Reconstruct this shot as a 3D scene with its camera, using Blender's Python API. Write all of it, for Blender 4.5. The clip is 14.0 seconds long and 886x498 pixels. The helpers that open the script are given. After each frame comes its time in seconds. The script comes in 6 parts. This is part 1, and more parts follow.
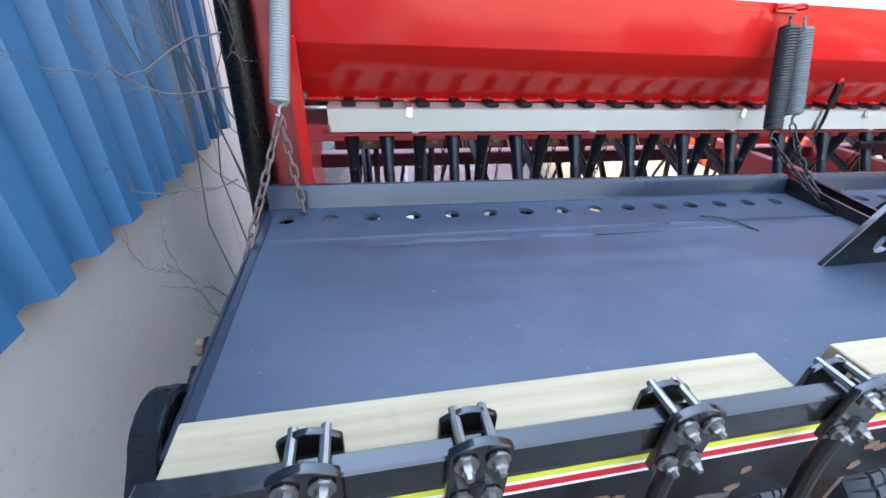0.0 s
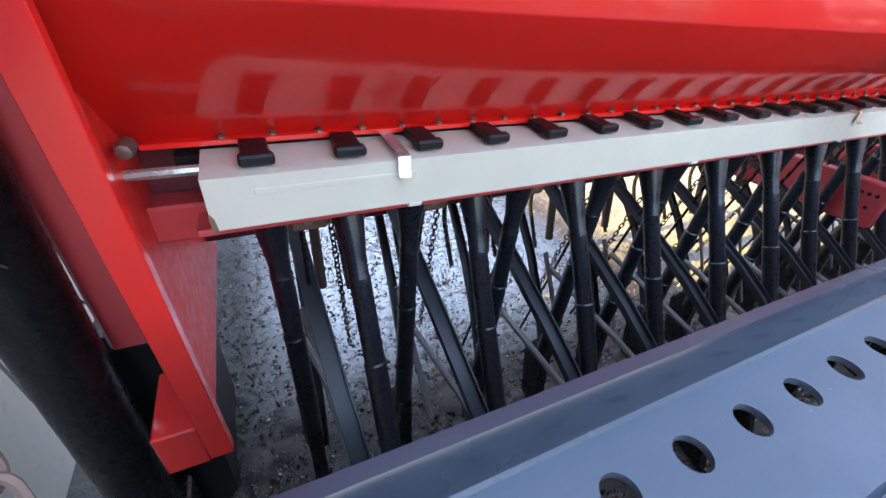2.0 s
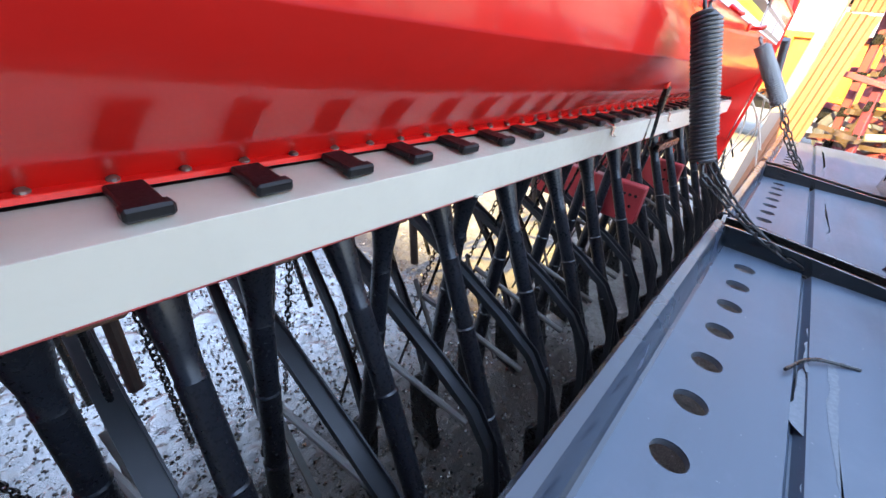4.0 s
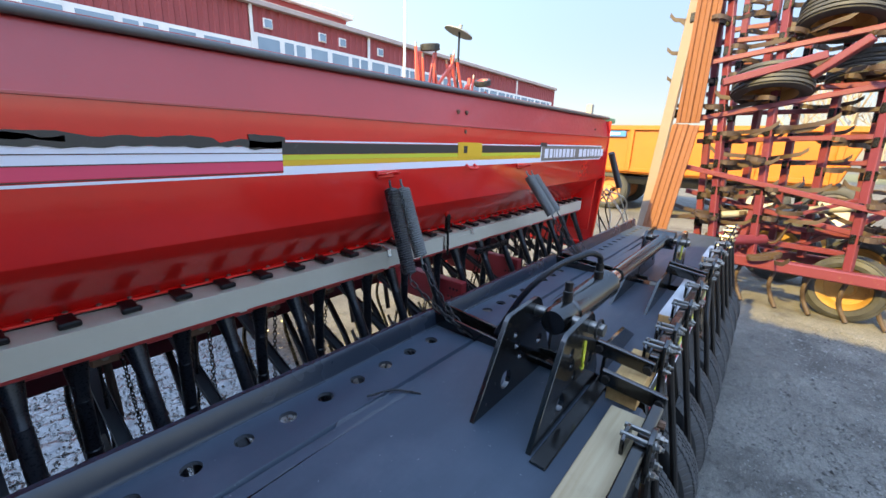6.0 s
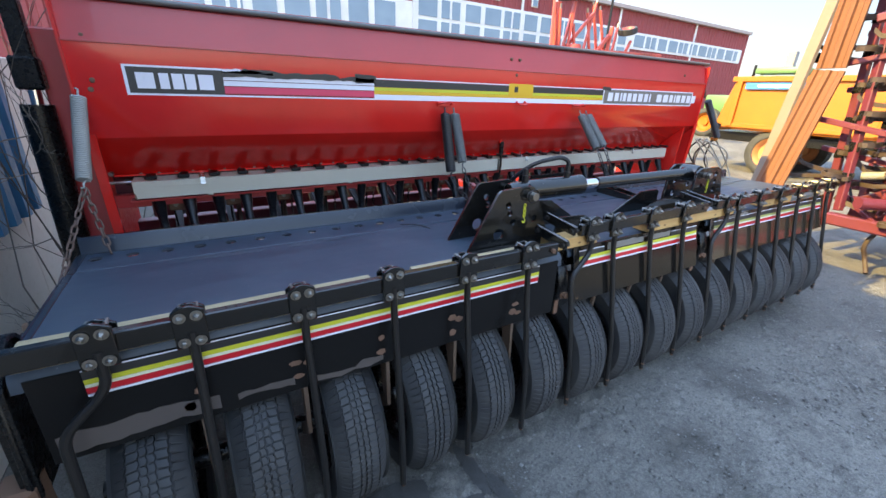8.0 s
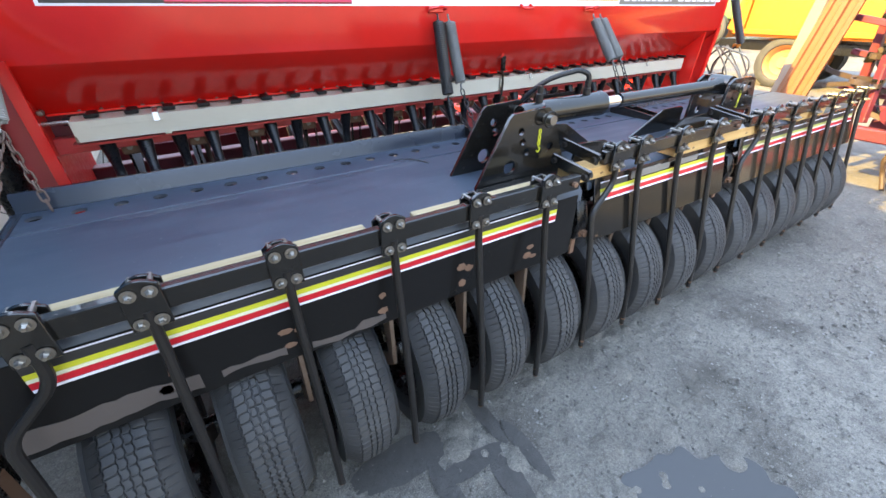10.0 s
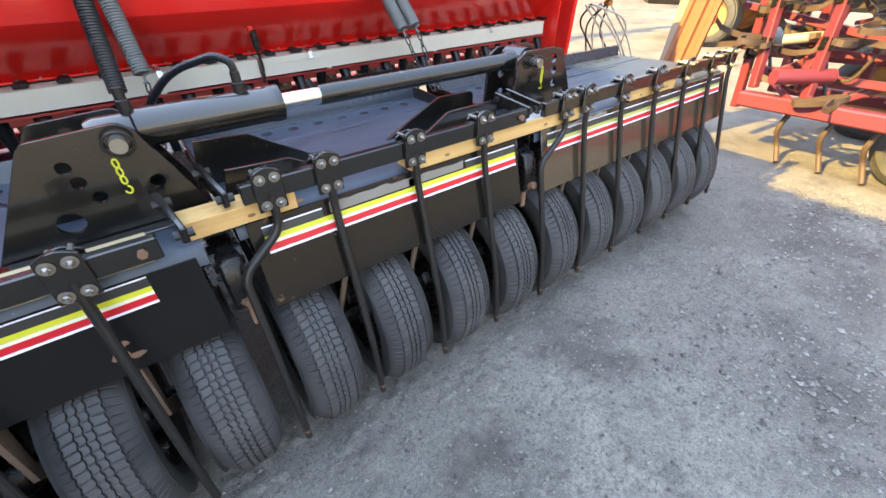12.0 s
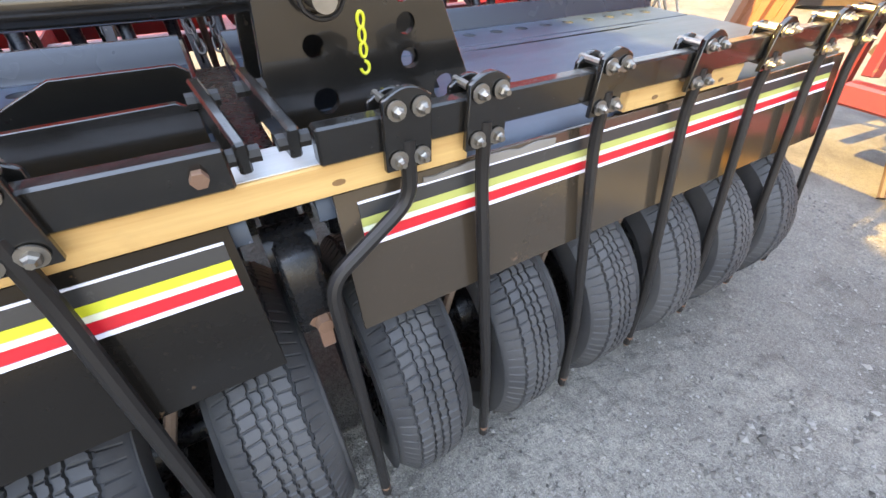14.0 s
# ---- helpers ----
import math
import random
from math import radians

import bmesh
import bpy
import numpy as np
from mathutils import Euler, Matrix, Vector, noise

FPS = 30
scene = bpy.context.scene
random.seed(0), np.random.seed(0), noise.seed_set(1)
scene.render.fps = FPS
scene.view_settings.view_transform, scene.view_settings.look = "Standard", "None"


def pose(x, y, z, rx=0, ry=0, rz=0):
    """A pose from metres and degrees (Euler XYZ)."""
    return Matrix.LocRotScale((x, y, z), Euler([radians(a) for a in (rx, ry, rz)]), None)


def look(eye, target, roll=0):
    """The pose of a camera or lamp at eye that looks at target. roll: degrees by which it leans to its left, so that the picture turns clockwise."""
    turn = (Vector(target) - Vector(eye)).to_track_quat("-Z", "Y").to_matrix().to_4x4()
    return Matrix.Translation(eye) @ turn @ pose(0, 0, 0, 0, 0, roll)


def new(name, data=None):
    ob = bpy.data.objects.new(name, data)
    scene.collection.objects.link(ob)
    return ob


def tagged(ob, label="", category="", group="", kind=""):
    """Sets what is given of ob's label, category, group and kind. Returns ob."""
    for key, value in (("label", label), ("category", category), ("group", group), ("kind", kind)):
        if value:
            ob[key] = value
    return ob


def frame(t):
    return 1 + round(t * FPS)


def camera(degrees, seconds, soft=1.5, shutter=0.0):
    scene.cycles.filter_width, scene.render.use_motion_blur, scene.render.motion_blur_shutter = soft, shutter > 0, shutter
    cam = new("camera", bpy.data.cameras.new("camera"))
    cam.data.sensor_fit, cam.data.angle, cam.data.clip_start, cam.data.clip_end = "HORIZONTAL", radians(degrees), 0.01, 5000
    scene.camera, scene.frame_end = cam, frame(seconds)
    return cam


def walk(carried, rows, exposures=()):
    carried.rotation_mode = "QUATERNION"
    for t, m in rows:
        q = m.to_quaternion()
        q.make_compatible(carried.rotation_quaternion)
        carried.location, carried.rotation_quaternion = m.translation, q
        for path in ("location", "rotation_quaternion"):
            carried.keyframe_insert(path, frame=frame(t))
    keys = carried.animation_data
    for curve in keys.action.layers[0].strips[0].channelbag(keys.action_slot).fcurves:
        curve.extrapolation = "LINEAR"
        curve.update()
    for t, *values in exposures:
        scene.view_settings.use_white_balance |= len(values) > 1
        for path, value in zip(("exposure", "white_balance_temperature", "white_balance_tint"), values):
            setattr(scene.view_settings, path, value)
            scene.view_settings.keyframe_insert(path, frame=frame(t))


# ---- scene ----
cam = camera(96.3, 14.0)
PATH = [
    (0, (0.438, -0.199, 1.225), (0.817, 1.473, 0.194), 3.5),
    (0.5, (0.408, 0.024, 1.244), (0.923, 1.685, 0.256), 4.8),
    (1, (0.388, 0.295, 1.246), (0.978, 1.908, 0.222), 4.9),
    (1.5, (0.383, 0.483, 1.21), (1.071, 2.019, 0.13), 5.4),
    (2, (0.409, 0.588, 1.159), (1.182, 2.064, 0.052), 5.2),
    (2.5, (0.502, 0.622, 1.151), (1.441, 1.98, 0.023), 6.6),
    (3, (0.593, 0.657, 1.156), (1.684, 1.92, 0.054), 7.5),
    (3.5, (0.647, 0.704, 1.131), (1.908, 1.848, 0.081), 8.6),
    (4, (0.672, 0.706, 1.138), (2.063, 1.777, 0.18), 8.3),
    (4.2, (0.686, 0.674, 1.178), (2.13, 1.733, 0.286), 7.7),
    (6.3, (0.763, -0.194, 1.402), (2.265, 1.024, 0.892), 2.1),
    (6.5, (0.764, -0.276, 1.379), (2.249, 0.953, 0.848), 2.4),
    (7, (0.739, -0.533, 1.351), (2.17, 0.734, 0.762), 3.4),
    (7.5, (0.706, -0.703, 1.361), (2.018, 0.656, 0.705), 3.2),
    (8, (0.625, -0.91, 1.331), (1.581, 0.689, 0.604), 2.3),
    (8.2, (0.58, -0.966, 1.329), (1.332, 0.74, 0.604), 1.4),
    (10.3, (0.752, -0.72, 1.28), (1.727, 0.673, 0.227), -0.3),
    (10.5, (0.853, -0.722, 1.286), (1.881, 0.642, 0.246), -0.9),
    (11, (1.139, -0.784, 1.296), (2.185, 0.559, 0.247), -2.5),
    (11.5, (1.422, -0.809, 1.27), (2.483, 0.499, 0.19), -1.5),
    (12, (1.72, -0.81, 1.252), (2.692, 0.507, 0.103), -1.4),
    (12.5, (2.032, -0.787, 1.218), (2.918, 0.545, 0.018), -1.7),
    (13, (2.283, -0.663, 1.15), (3.166, 0.625, -0.1), -0.4),
    (13.5, (2.494, -0.459, 1.11), (3.365, 0.798, -0.179), 0.8),
    (14, (2.719, -0.35, 1.069), (3.512, 0.933, -0.245), 1.4),
]
EXPOSURE = [(0.0, 4.25, 8100, 23), (0.5, 4.13, 7900, 24), (1.0, 4.13, 8000, 23), (1.6, 4.22, 8200, 23), (2.2, 4.45, 8300, 23), (4.2, 4.35, 8000, 23), (6.3, 2.68, 7400, 20), (8.2, 3.1, 7700, 21), (10.3, 3.84, 9000, 23), (11.0, 3.74, 9100, 23), (12.0, 3.66, 9300, 24), (14.0, 3.84, 9700, 26)]
walk(cam, [(t, look(eye, target, roll)) for t, eye, target, roll in PATH], EXPOSURE)

# ---- light ----
SUN_TO = Vector((-0.74, 0.12, 0.50)).normalized()      # the way to the sun
world = bpy.data.worlds.new("sky")
scene.world = world
world.use_nodes = True
wn = world.node_tree
sky = wn.nodes.new("ShaderNodeTexSky")
sky.sky_type, sky.sun_disc = "NISHITA", False
sky.sun_elevation = math.asin(SUN_TO.z)
sky.sun_rotation = math.atan2(SUN_TO.x, SUN_TO.y)
sky.air_density, sky.dust_density, sky.ozone_density = 1.0, 0.3, 1.0
soften = wn.nodes.new("ShaderNodeGamma")      # thin haze evens the sky out
soften.inputs[1].default_value = 0.45
wn.links.new(sky.outputs[0], soften.inputs[0])
tint = wn.nodes.new("ShaderNodeHueSaturation")
tint.inputs["Saturation"].default_value = 1.65
wn.links.new(soften.outputs[0], tint.inputs["Color"])
# brighter overhead than at the horizon, as under high thin cloud
way = wn.nodes.new("ShaderNodeSeparateXYZ")
wn.links.new(wn.nodes.new("ShaderNodeTexCoord").outputs["Generated"], way.inputs[0])
rise = wn.nodes.new("ShaderNodeMapRange")
rise.inputs[1].default_value, rise.inputs[2].default_value, rise.inputs[3].default_value, rise.inputs[4].default_value = 0.0, 1.0, 0.50, 1.65
wn.links.new(way.outputs[2], rise.inputs[0])
# and brighter towards the sun's side
aside = wn.nodes.new("ShaderNodeMapRange")
aside.inputs[1].default_value, aside.inputs[2].default_value, aside.inputs[3].default_value, aside.inputs[4].default_value = -1.0, 1.0, 1.5, 0.36
wn.links.new(way.outputs[0], aside.inputs[0])
both = wn.nodes.new("ShaderNodeMath")
both.operation = "MULTIPLY"
wn.links.new(rise.outputs[0], both.inputs[0])
wn.links.new(aside.outputs[0], both.inputs[1])
lift = wn.nodes.new("ShaderNodeVectorMath")
lift.operation = "SCALE"
wn.links.new(tint.outputs[0], lift.inputs[0])
wn.links.new(both.outputs[0], lift.inputs["Scale"])
hue = wn.nodes.new("ShaderNodeVectorMath")
hue.operation = "MULTIPLY"
hue.inputs[1].default_value = (0.92, 0.99, 1.06)
wn.links.new(lift.outputs[0], hue.inputs[0])
wn.links.new(hue.outputs[0], wn.nodes["Background"].inputs[0])
wn.nodes["Background"].inputs[1].default_value = 0.265
sun_data = bpy.data.lights.new("sun", "SUN")
sun_data.energy, sun_data.angle, sun_data.color = 1.85, radians(0.6), (1.0, 0.84, 0.28)
sun = new("sun", sun_data)
sun.matrix_world = look((0, 0, 30), Vector((0, 0, 30)) - SUN_TO)


# ---- materials ----
class Nodes:
    """Short hand for building a node material."""

    def __init__(self, name):
        self.mat = bpy.data.materials.new(name)
        self.mat.use_nodes = True
        self.t = self.mat.node_tree
        self.b = self.t.nodes["Principled BSDF"]
        self.co = self.t.nodes.new("ShaderNodeTexCoord").outputs["Object"]

    def add(self, kind, **ins):
        n = self.t.nodes.new(kind)
        for k, v in ins.items():
            self.put(n.inputs[k.replace("_", " ")], v)
        return n

    def put(self, socket, v):
        if isinstance(v, bpy.types.NodeSocket):
            self.t.links.new(v, socket)
        else:
            socket.default_value = v

    def noise(self, scale, detail=4.0, rough=0.6, vec=None):
        n = self.add("ShaderNodeTexNoise", Vector=vec or self.co, Scale=scale, Detail=detail, Roughness=rough)
        return n.outputs["Fac"]

    def ramp(self, fac, stops):
        n = self.t.nodes.new("ShaderNodeValToRGB")
        self.put(n.inputs[0], fac)
        e = n.color_ramp.elements
        while len(e) < len(stops):
            e.new(0.5)
        for el, (p, c) in zip(e, stops):
            el.position = p
            el.color = (*c, 1) if isinstance(c, tuple) else (c, c, c, 1)
        return n.outputs[0]

    def mix(self, fac, a, b, blend="MIX"):
        n = self.t.nodes.new("ShaderNodeMix")
        n.data_type, n.blend_type = "RGBA", blend
        self.put(n.inputs[0], fac)
        self.put(n.inputs[6], (*a, 1) if isinstance(a, tuple) else a)
        self.put(n.inputs[7], (*b, 1) if isinstance(b, tuple) else b)
        return n.outputs[2]

    def bump(self, height, strength=0.3, dist=0.002):
        n = self.add("ShaderNodeBump", Height=height, Strength=strength, Distance=dist)
        self.put(self.b.inputs["Normal"], n.outputs[0])

    def done(self, color, rough, metal=0.0, spec=0.5, coat=0.0):
        self.put(self.b.inputs["Base Color"], (*color, 1) if isinstance(color, tuple) else color)
        self.put(self.b.inputs["Roughness"], rough)
        self.put(self.b.inputs["Metallic"], metal)
        self.put(self.b.inputs["Specular IOR Level"], spec)
        self.put(self.b.inputs["Coat Weight"], coat)
        return self.mat


def painted(name, color, rough=0.3, dirt=(0.25, 0.2, 0.15), dirtiness=0.3, coat=0.0, scale=3.0, wear=0.0, worn=(0.16, 0.08, 0.045), wave=0.08):
    m = Nodes(name)
    big = m.noise(scale, 5, 0.65)
    fine = m.noise(scale * 22, 3, 0.6)
    shade = m.mix(m.ramp(big, [(0.3, 0.0), (0.75, 1.0)]), tuple(c * 0.85 for c in color), tuple(min(1, c * 1.1) for c in color))
    dust = m.ramp(m.add("ShaderNodeMath", Value=big).outputs[0], [(0.55, 0.0), (0.85, dirtiness)])
    speck = m.ramp(fine, [(0.6, 0.0), (0.8, dirtiness)])
    c = m.mix(dust, shade, dirt)
    c = m.mix(speck, c, dirt)
    if wear:
        spot = m.ramp(m.noise(scale * 4, 6, 0.7), [(0.70 - wear, 0.0), (0.74 - wear, 1.0)])
        c = m.mix(spot, c, worn)
    m.bump(m.noise(scale * 1.3, 2), wave, 0.01)
    r = m.ramp(fine, [(0.3, rough * 0.85), (0.8, min(1, rough * 1.5))])
    return m.done(c, r, coat=coat)


RED = painted("red_paint", (0.78, 0.020, 0.015), 0.17, (0.36, 0.05, 0.04), 0.08, coat=0.35, scale=2.0, wave=0.012)
RED_END = painted("red_end_paint", (0.72, 0.018, 0.014), 0.4, (0.36, 0.05, 0.04), 0.12, scale=2.0, wave=0.02)
# darker copy of the red, with the shade under the drill in its colour
RED_SHADED = painted("shaded_red_paint", (0.30, 0.008, 0.012), 0.45, (0.16, 0.03, 0.03), 0.3, scale=4.0, wear=0.02)
RED_LID = painted("red_lid_paint", (0.56, 0.032, 0.036), 0.34, (0.34, 0.10, 0.09), 0.25, coat=0.3, scale=2.0, wave=0.05)
RED_OLD = painted("dark_weathered_red", (0.125, 0.008, 0.024), 0.42, (0.135, 0.036, 0.042), 0.4, scale=5, wear=0.06)
BLACK = painted("black_paint", (0.0045, 0.0045, 0.005), 0.25, (0.02, 0.019, 0.018), 0.12, scale=4, wear=0.005, worn=(0.07, 0.045, 0.033))
ENAMEL = painted("satin_black_enamel", (0.006, 0.0055, 0.005), 0.2, (0.03, 0.025, 0.02), 0.10, coat=0.4, scale=2.2, wear=0.01, worn=(0.08, 0.05, 0.035), wave=0.04)
# flange paint: a darker blue-black than the deck plate
FLANGE = Nodes("black_flange_paint")
FLANGE = FLANGE.done(FLANGE.mix(FLANGE.noise(3, 4), (0.013, 0.019, 0.029), (0.019, 0.026, 0.038)), FLANGE.ramp(FLANGE.noise(5, 3), [(0.3, 0.20), (0.7, 0.32)]), spec=0.5)


def deck_paint(name, dark, pale, cloud):
    """Worn black enamel: long smears, stray scratches and pale specks."""
    m = Nodes(name)

    def drawn(scale, turn, sx, sy):
        mp = m.add("ShaderNodeMapping", Vector=m.co)
        mp.inputs["Rotation"].default_value = (0, 0, radians(turn))
        mp.inputs["Scale"].default_value = (sx, sy, 1)
        return m.noise(scale, 5, 0.62, mp.outputs[0])

    smear = drawn(2.4, 3, 0.8, 6.0)
    c = m.mix(m.ramp(smear, [(0.38, 0.0), (0.72, 0.75)]), dark, pale)
    c = m.mix(m.ramp(m.noise(4, 6, 0.7), [(0.48, 0.0), (0.75, 0.6)]), c, cloud)
    for turn, cut in ((28, 0.735), (-40, 0.745), (8, 0.74)):
        c = m.mix(m.ramp(drawn(9.0, turn, 1.0, 26.0), [(cut, 0.0), (cut + 0.02, 0.55)]), c, (0.13, 0.14, 0.16))
    c = m.mix(m.ramp(m.noise(120, 2, 0.5), [(0.74, 0.0), (0.78, 0.7)]), c, (0.20, 0.20, 0.21))
    m.bump(m.mix(0.35, m.noise(6, 2), smear), 0.10, 0.01)
    return m.done(c, m.ramp(smear, [(0.3, 0.40), (0.75, 0.58)]), spec=0.55)


DECK = deck_paint("deck_black_paint", (0.017, 0.032, 0.050), (0.036, 0.053, 0.074), (0.056, 0.071, 0.094))
# front sheet paint, paler than the deck plate behind it
DECK_FRONT = deck_paint("deck_front_paint", (0.034, 0.054, 0.080), (0.063, 0.086, 0.116), (0.10, 0.122, 0.152))
DECK_STRIP = deck_paint("deck_strip_paint", (0.013, 0.018, 0.027), (0.025, 0.030, 0.040), (0.036, 0.041, 0.050))
DECK_DUSTY = painted("dusty_deck_paint", (0.038, 0.052, 0.066), 0.55, (0.075, 0.088, 0.10), 0.5, scale=9, wave=0.1)
# pale enough to paint in the highlight on the worn hole rims
HOLE_EDGE = painted("worn_edge_highlight", (0.10, 0.105, 0.115), 0.3, (0.03, 0.03, 0.035), 0.5, scale=30)
CRACK = painted("cracked_black_paint", (0.006, 0.006, 0.007), 0.6, (0.02, 0.02, 0.02), 0.3, scale=20)
PANEL = painted("panel_black_paint", (0.005, 0.005, 0.0055), 0.19, (0.025, 0.022, 0.02), 0.25, scale=5, wear=0.015, worn=(0.14, 0.08, 0.05))
PANEL_B = painted("dusty_black_panel", (0.005, 0.0047, 0.0045), 0.12, (0.028, 0.022, 0.017), 0.25, scale=5, wear=0.04, worn=(0.12, 0.07, 0.04))
# tan base paints in the warm ground mirrored by the enamel, over slight dust
PANEL_C = painted("tan_sheen_dusty_panel", (0.024, 0.017, 0.011), 0.12, (0.07, 0.05, 0.035), 0.35, scale=5, wear=0.03, worn=(0.14, 0.08, 0.05))
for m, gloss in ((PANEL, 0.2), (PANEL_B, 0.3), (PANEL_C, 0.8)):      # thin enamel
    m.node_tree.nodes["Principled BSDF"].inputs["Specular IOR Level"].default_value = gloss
GREY = painted("grey_white_paint", (0.51, 0.47, 0.39), 0.34, (0.44, 0.38, 0.29), 0.3, scale=3, wave=0.03)
PLASTIC = painted("black_plastic", (0.005, 0.005, 0.006), 0.35, (0.02, 0.019, 0.019), 0.25, scale=12)
HOSE = painted("black_rubber_hose", (0.006, 0.007, 0.010), 0.27, (0.018, 0.019, 0.022), 0.2, scale=9)
ZINC = painted("zinc_plated_steel", (0.36, 0.37, 0.35), 0.36, (0.16, 0.12, 0.09), 0.6, scale=45)
BRIGHT = painted("bright_zinc", (0.46, 0.46, 0.45), 0.22, (0.4, 0.36, 0.3), 0.3, scale=40)
BRIGHT.node_tree.nodes["Principled BSDF"].inputs["Metallic"].default_value = 0.7
ZINC.node_tree.nodes["Principled BSDF"].inputs["Metallic"].default_value = 0.85
CHROME = Nodes("chrome").done((0.75, 0.76, 0.78), 0.12, metal=1.0)
BLUE = painted("blue_sheet_paint", (0.013, 0.140, 0.265), 0.36, (0.05, 0.13, 0.21), 0.15, scale=1.5)
YELLOW = painted("yellow_paint", (0.40, 0.105, 0.001), 0.45, (0.33, 0.11, 0.01), 0.3, scale=2)
ORANGE = painted("rusty_orange_paint", (0.19, 0.047, 0.006), 0.7, (0.14, 0.055, 0.025), 0.7, scale=6, wear=0.05, worn=(0.30, 0.12, 0.05))
RIM_YELLOW = painted("yellow_rim_paint", (0.60, 0.30, 0.02), 0.5, (0.2, 0.12, 0.06), 0.7, scale=8, wear=0.06)
SPRING_W = painted("dull_galvanised_spring", (0.50, 0.50, 0.46), 0.5, (0.2, 0.2, 0.19), 0.6, scale=12)
SPRING_G = painted("grey_spring_paint", (0.15, 0.16, 0.155), 0.45, (0.08, 0.08, 0.08), 0.5, scale=12)
SPRING_B = painted("black_spring_steel", (0.010, 0.011, 0.014), 0.35, (0.05, 0.05, 0.05), 0.3, scale=12)
RUST = painted("rusty_steel", (0.085, 0.042, 0.027), 0.75, (0.17, 0.085, 0.05), 0.8, scale=25)
CHAIN = painted("rusty_chain", (0.060, 0.032, 0.023), 0.7, (0.14, 0.08, 0.06), 0.8, scale=40)
TINE_STEEL = painted("worn_tine_steel", (0.006, 0.006, 0.007), 0.36, (0.035, 0.03, 0.026), 0.3, scale=14, wear=0.015, worn=(0.2, 0.11, 0.07))
LEAF_SPRING = painted("rust_brown_spring_tine", (0.030, 0.019, 0.015), 0.6, (0.060, 0.037, 0.027), 0.8, scale=18)

for m in (BLACK, TINE_STEEL, PLASTIC, HOSE):      # dull blacks
    m.node_tree.nodes["Principled BSDF"].inputs["Specular IOR Level"].default_value = 0.3


def flat(name, color, rough=0.4, wear=0.08):
    """Printed film with light scuffs."""
    m = Nodes(name)
    scuff = m.ramp(m.noise(40, 5, 0.7), [(0.62, 0.0), (0.75, wear * 4)])
    return m.done(m.mix(scuff, color, tuple(0.6 * c + 0.12 for c in color)), rough)


F_YELLOW = flat("yellow_film", (0.54, 0.52, 0.035))
F_YELLOW_OLD = flat("faded_yellow_film", (0.36, 0.36, 0.10))
F_AMBER = flat("amber_film", (0.72, 0.40, 0.02))
F_RED = flat("red_film", (0.60, 0.010, 0.020))
F_PINK = flat("pink_red_film", (0.74, 0.045, 0.11))
F_WHITE = flat("white_film", (0.72, 0.70, 0.76))
F_BLACK = flat("black_film", (0.025, 0.025, 0.025))
F_CREAM = flat("cream_film", (0.68, 0.68, 0.50))
F_BLUE = flat("blue_film", (0.03, 0.16, 0.5))


def rubber():
    m = Nodes("tyre_rubber")
    big = m.noise(6, 5, 0.7)
    c = m.mix(m.ramp(big, [(0.35, 0.0), (0.75, 0.8)]), (0.018, 0.019, 0.021), (0.066, 0.064, 0.062))
    m.bump(m.noise(140, 3), 0.25, 0.001)
    return m.done(c, m.ramp(big, [(0.3, 0.55), (0.8, 0.8)]))


RUBBER = rubber()


def wood(name, light, dark):
    m = Nodes(name)
    mp = m.add("ShaderNodeMapping", Vector=m.co)
    mp.inputs["Scale"].default_value = (1.5, 28, 28)
    grain = m.noise(2.2, 6, 0.65, mp.outputs[0])
    stain = m.noise(5, 5, 0.7)
    c = m.mix(m.ramp(grain, [(0.3, 0.0), (0.7, 1.0)]), light, dark)
    c = m.mix(m.ramp(stain, [(0.55, 0.0), (0.8, 0.5)]), c, tuple(0.45 * v for v in dark))
    m.bump(grain, 0.3, 0.002)
    return m.done(c, 0.7)


WOOD = wood("raw_spruce", (0.60, 0.36, 0.14), (0.46, 0.24, 0.08))
WOOD_PALE = wood("grey_pale_spruce", (0.42, 0.32, 0.19), (0.32, 0.22, 0.115))


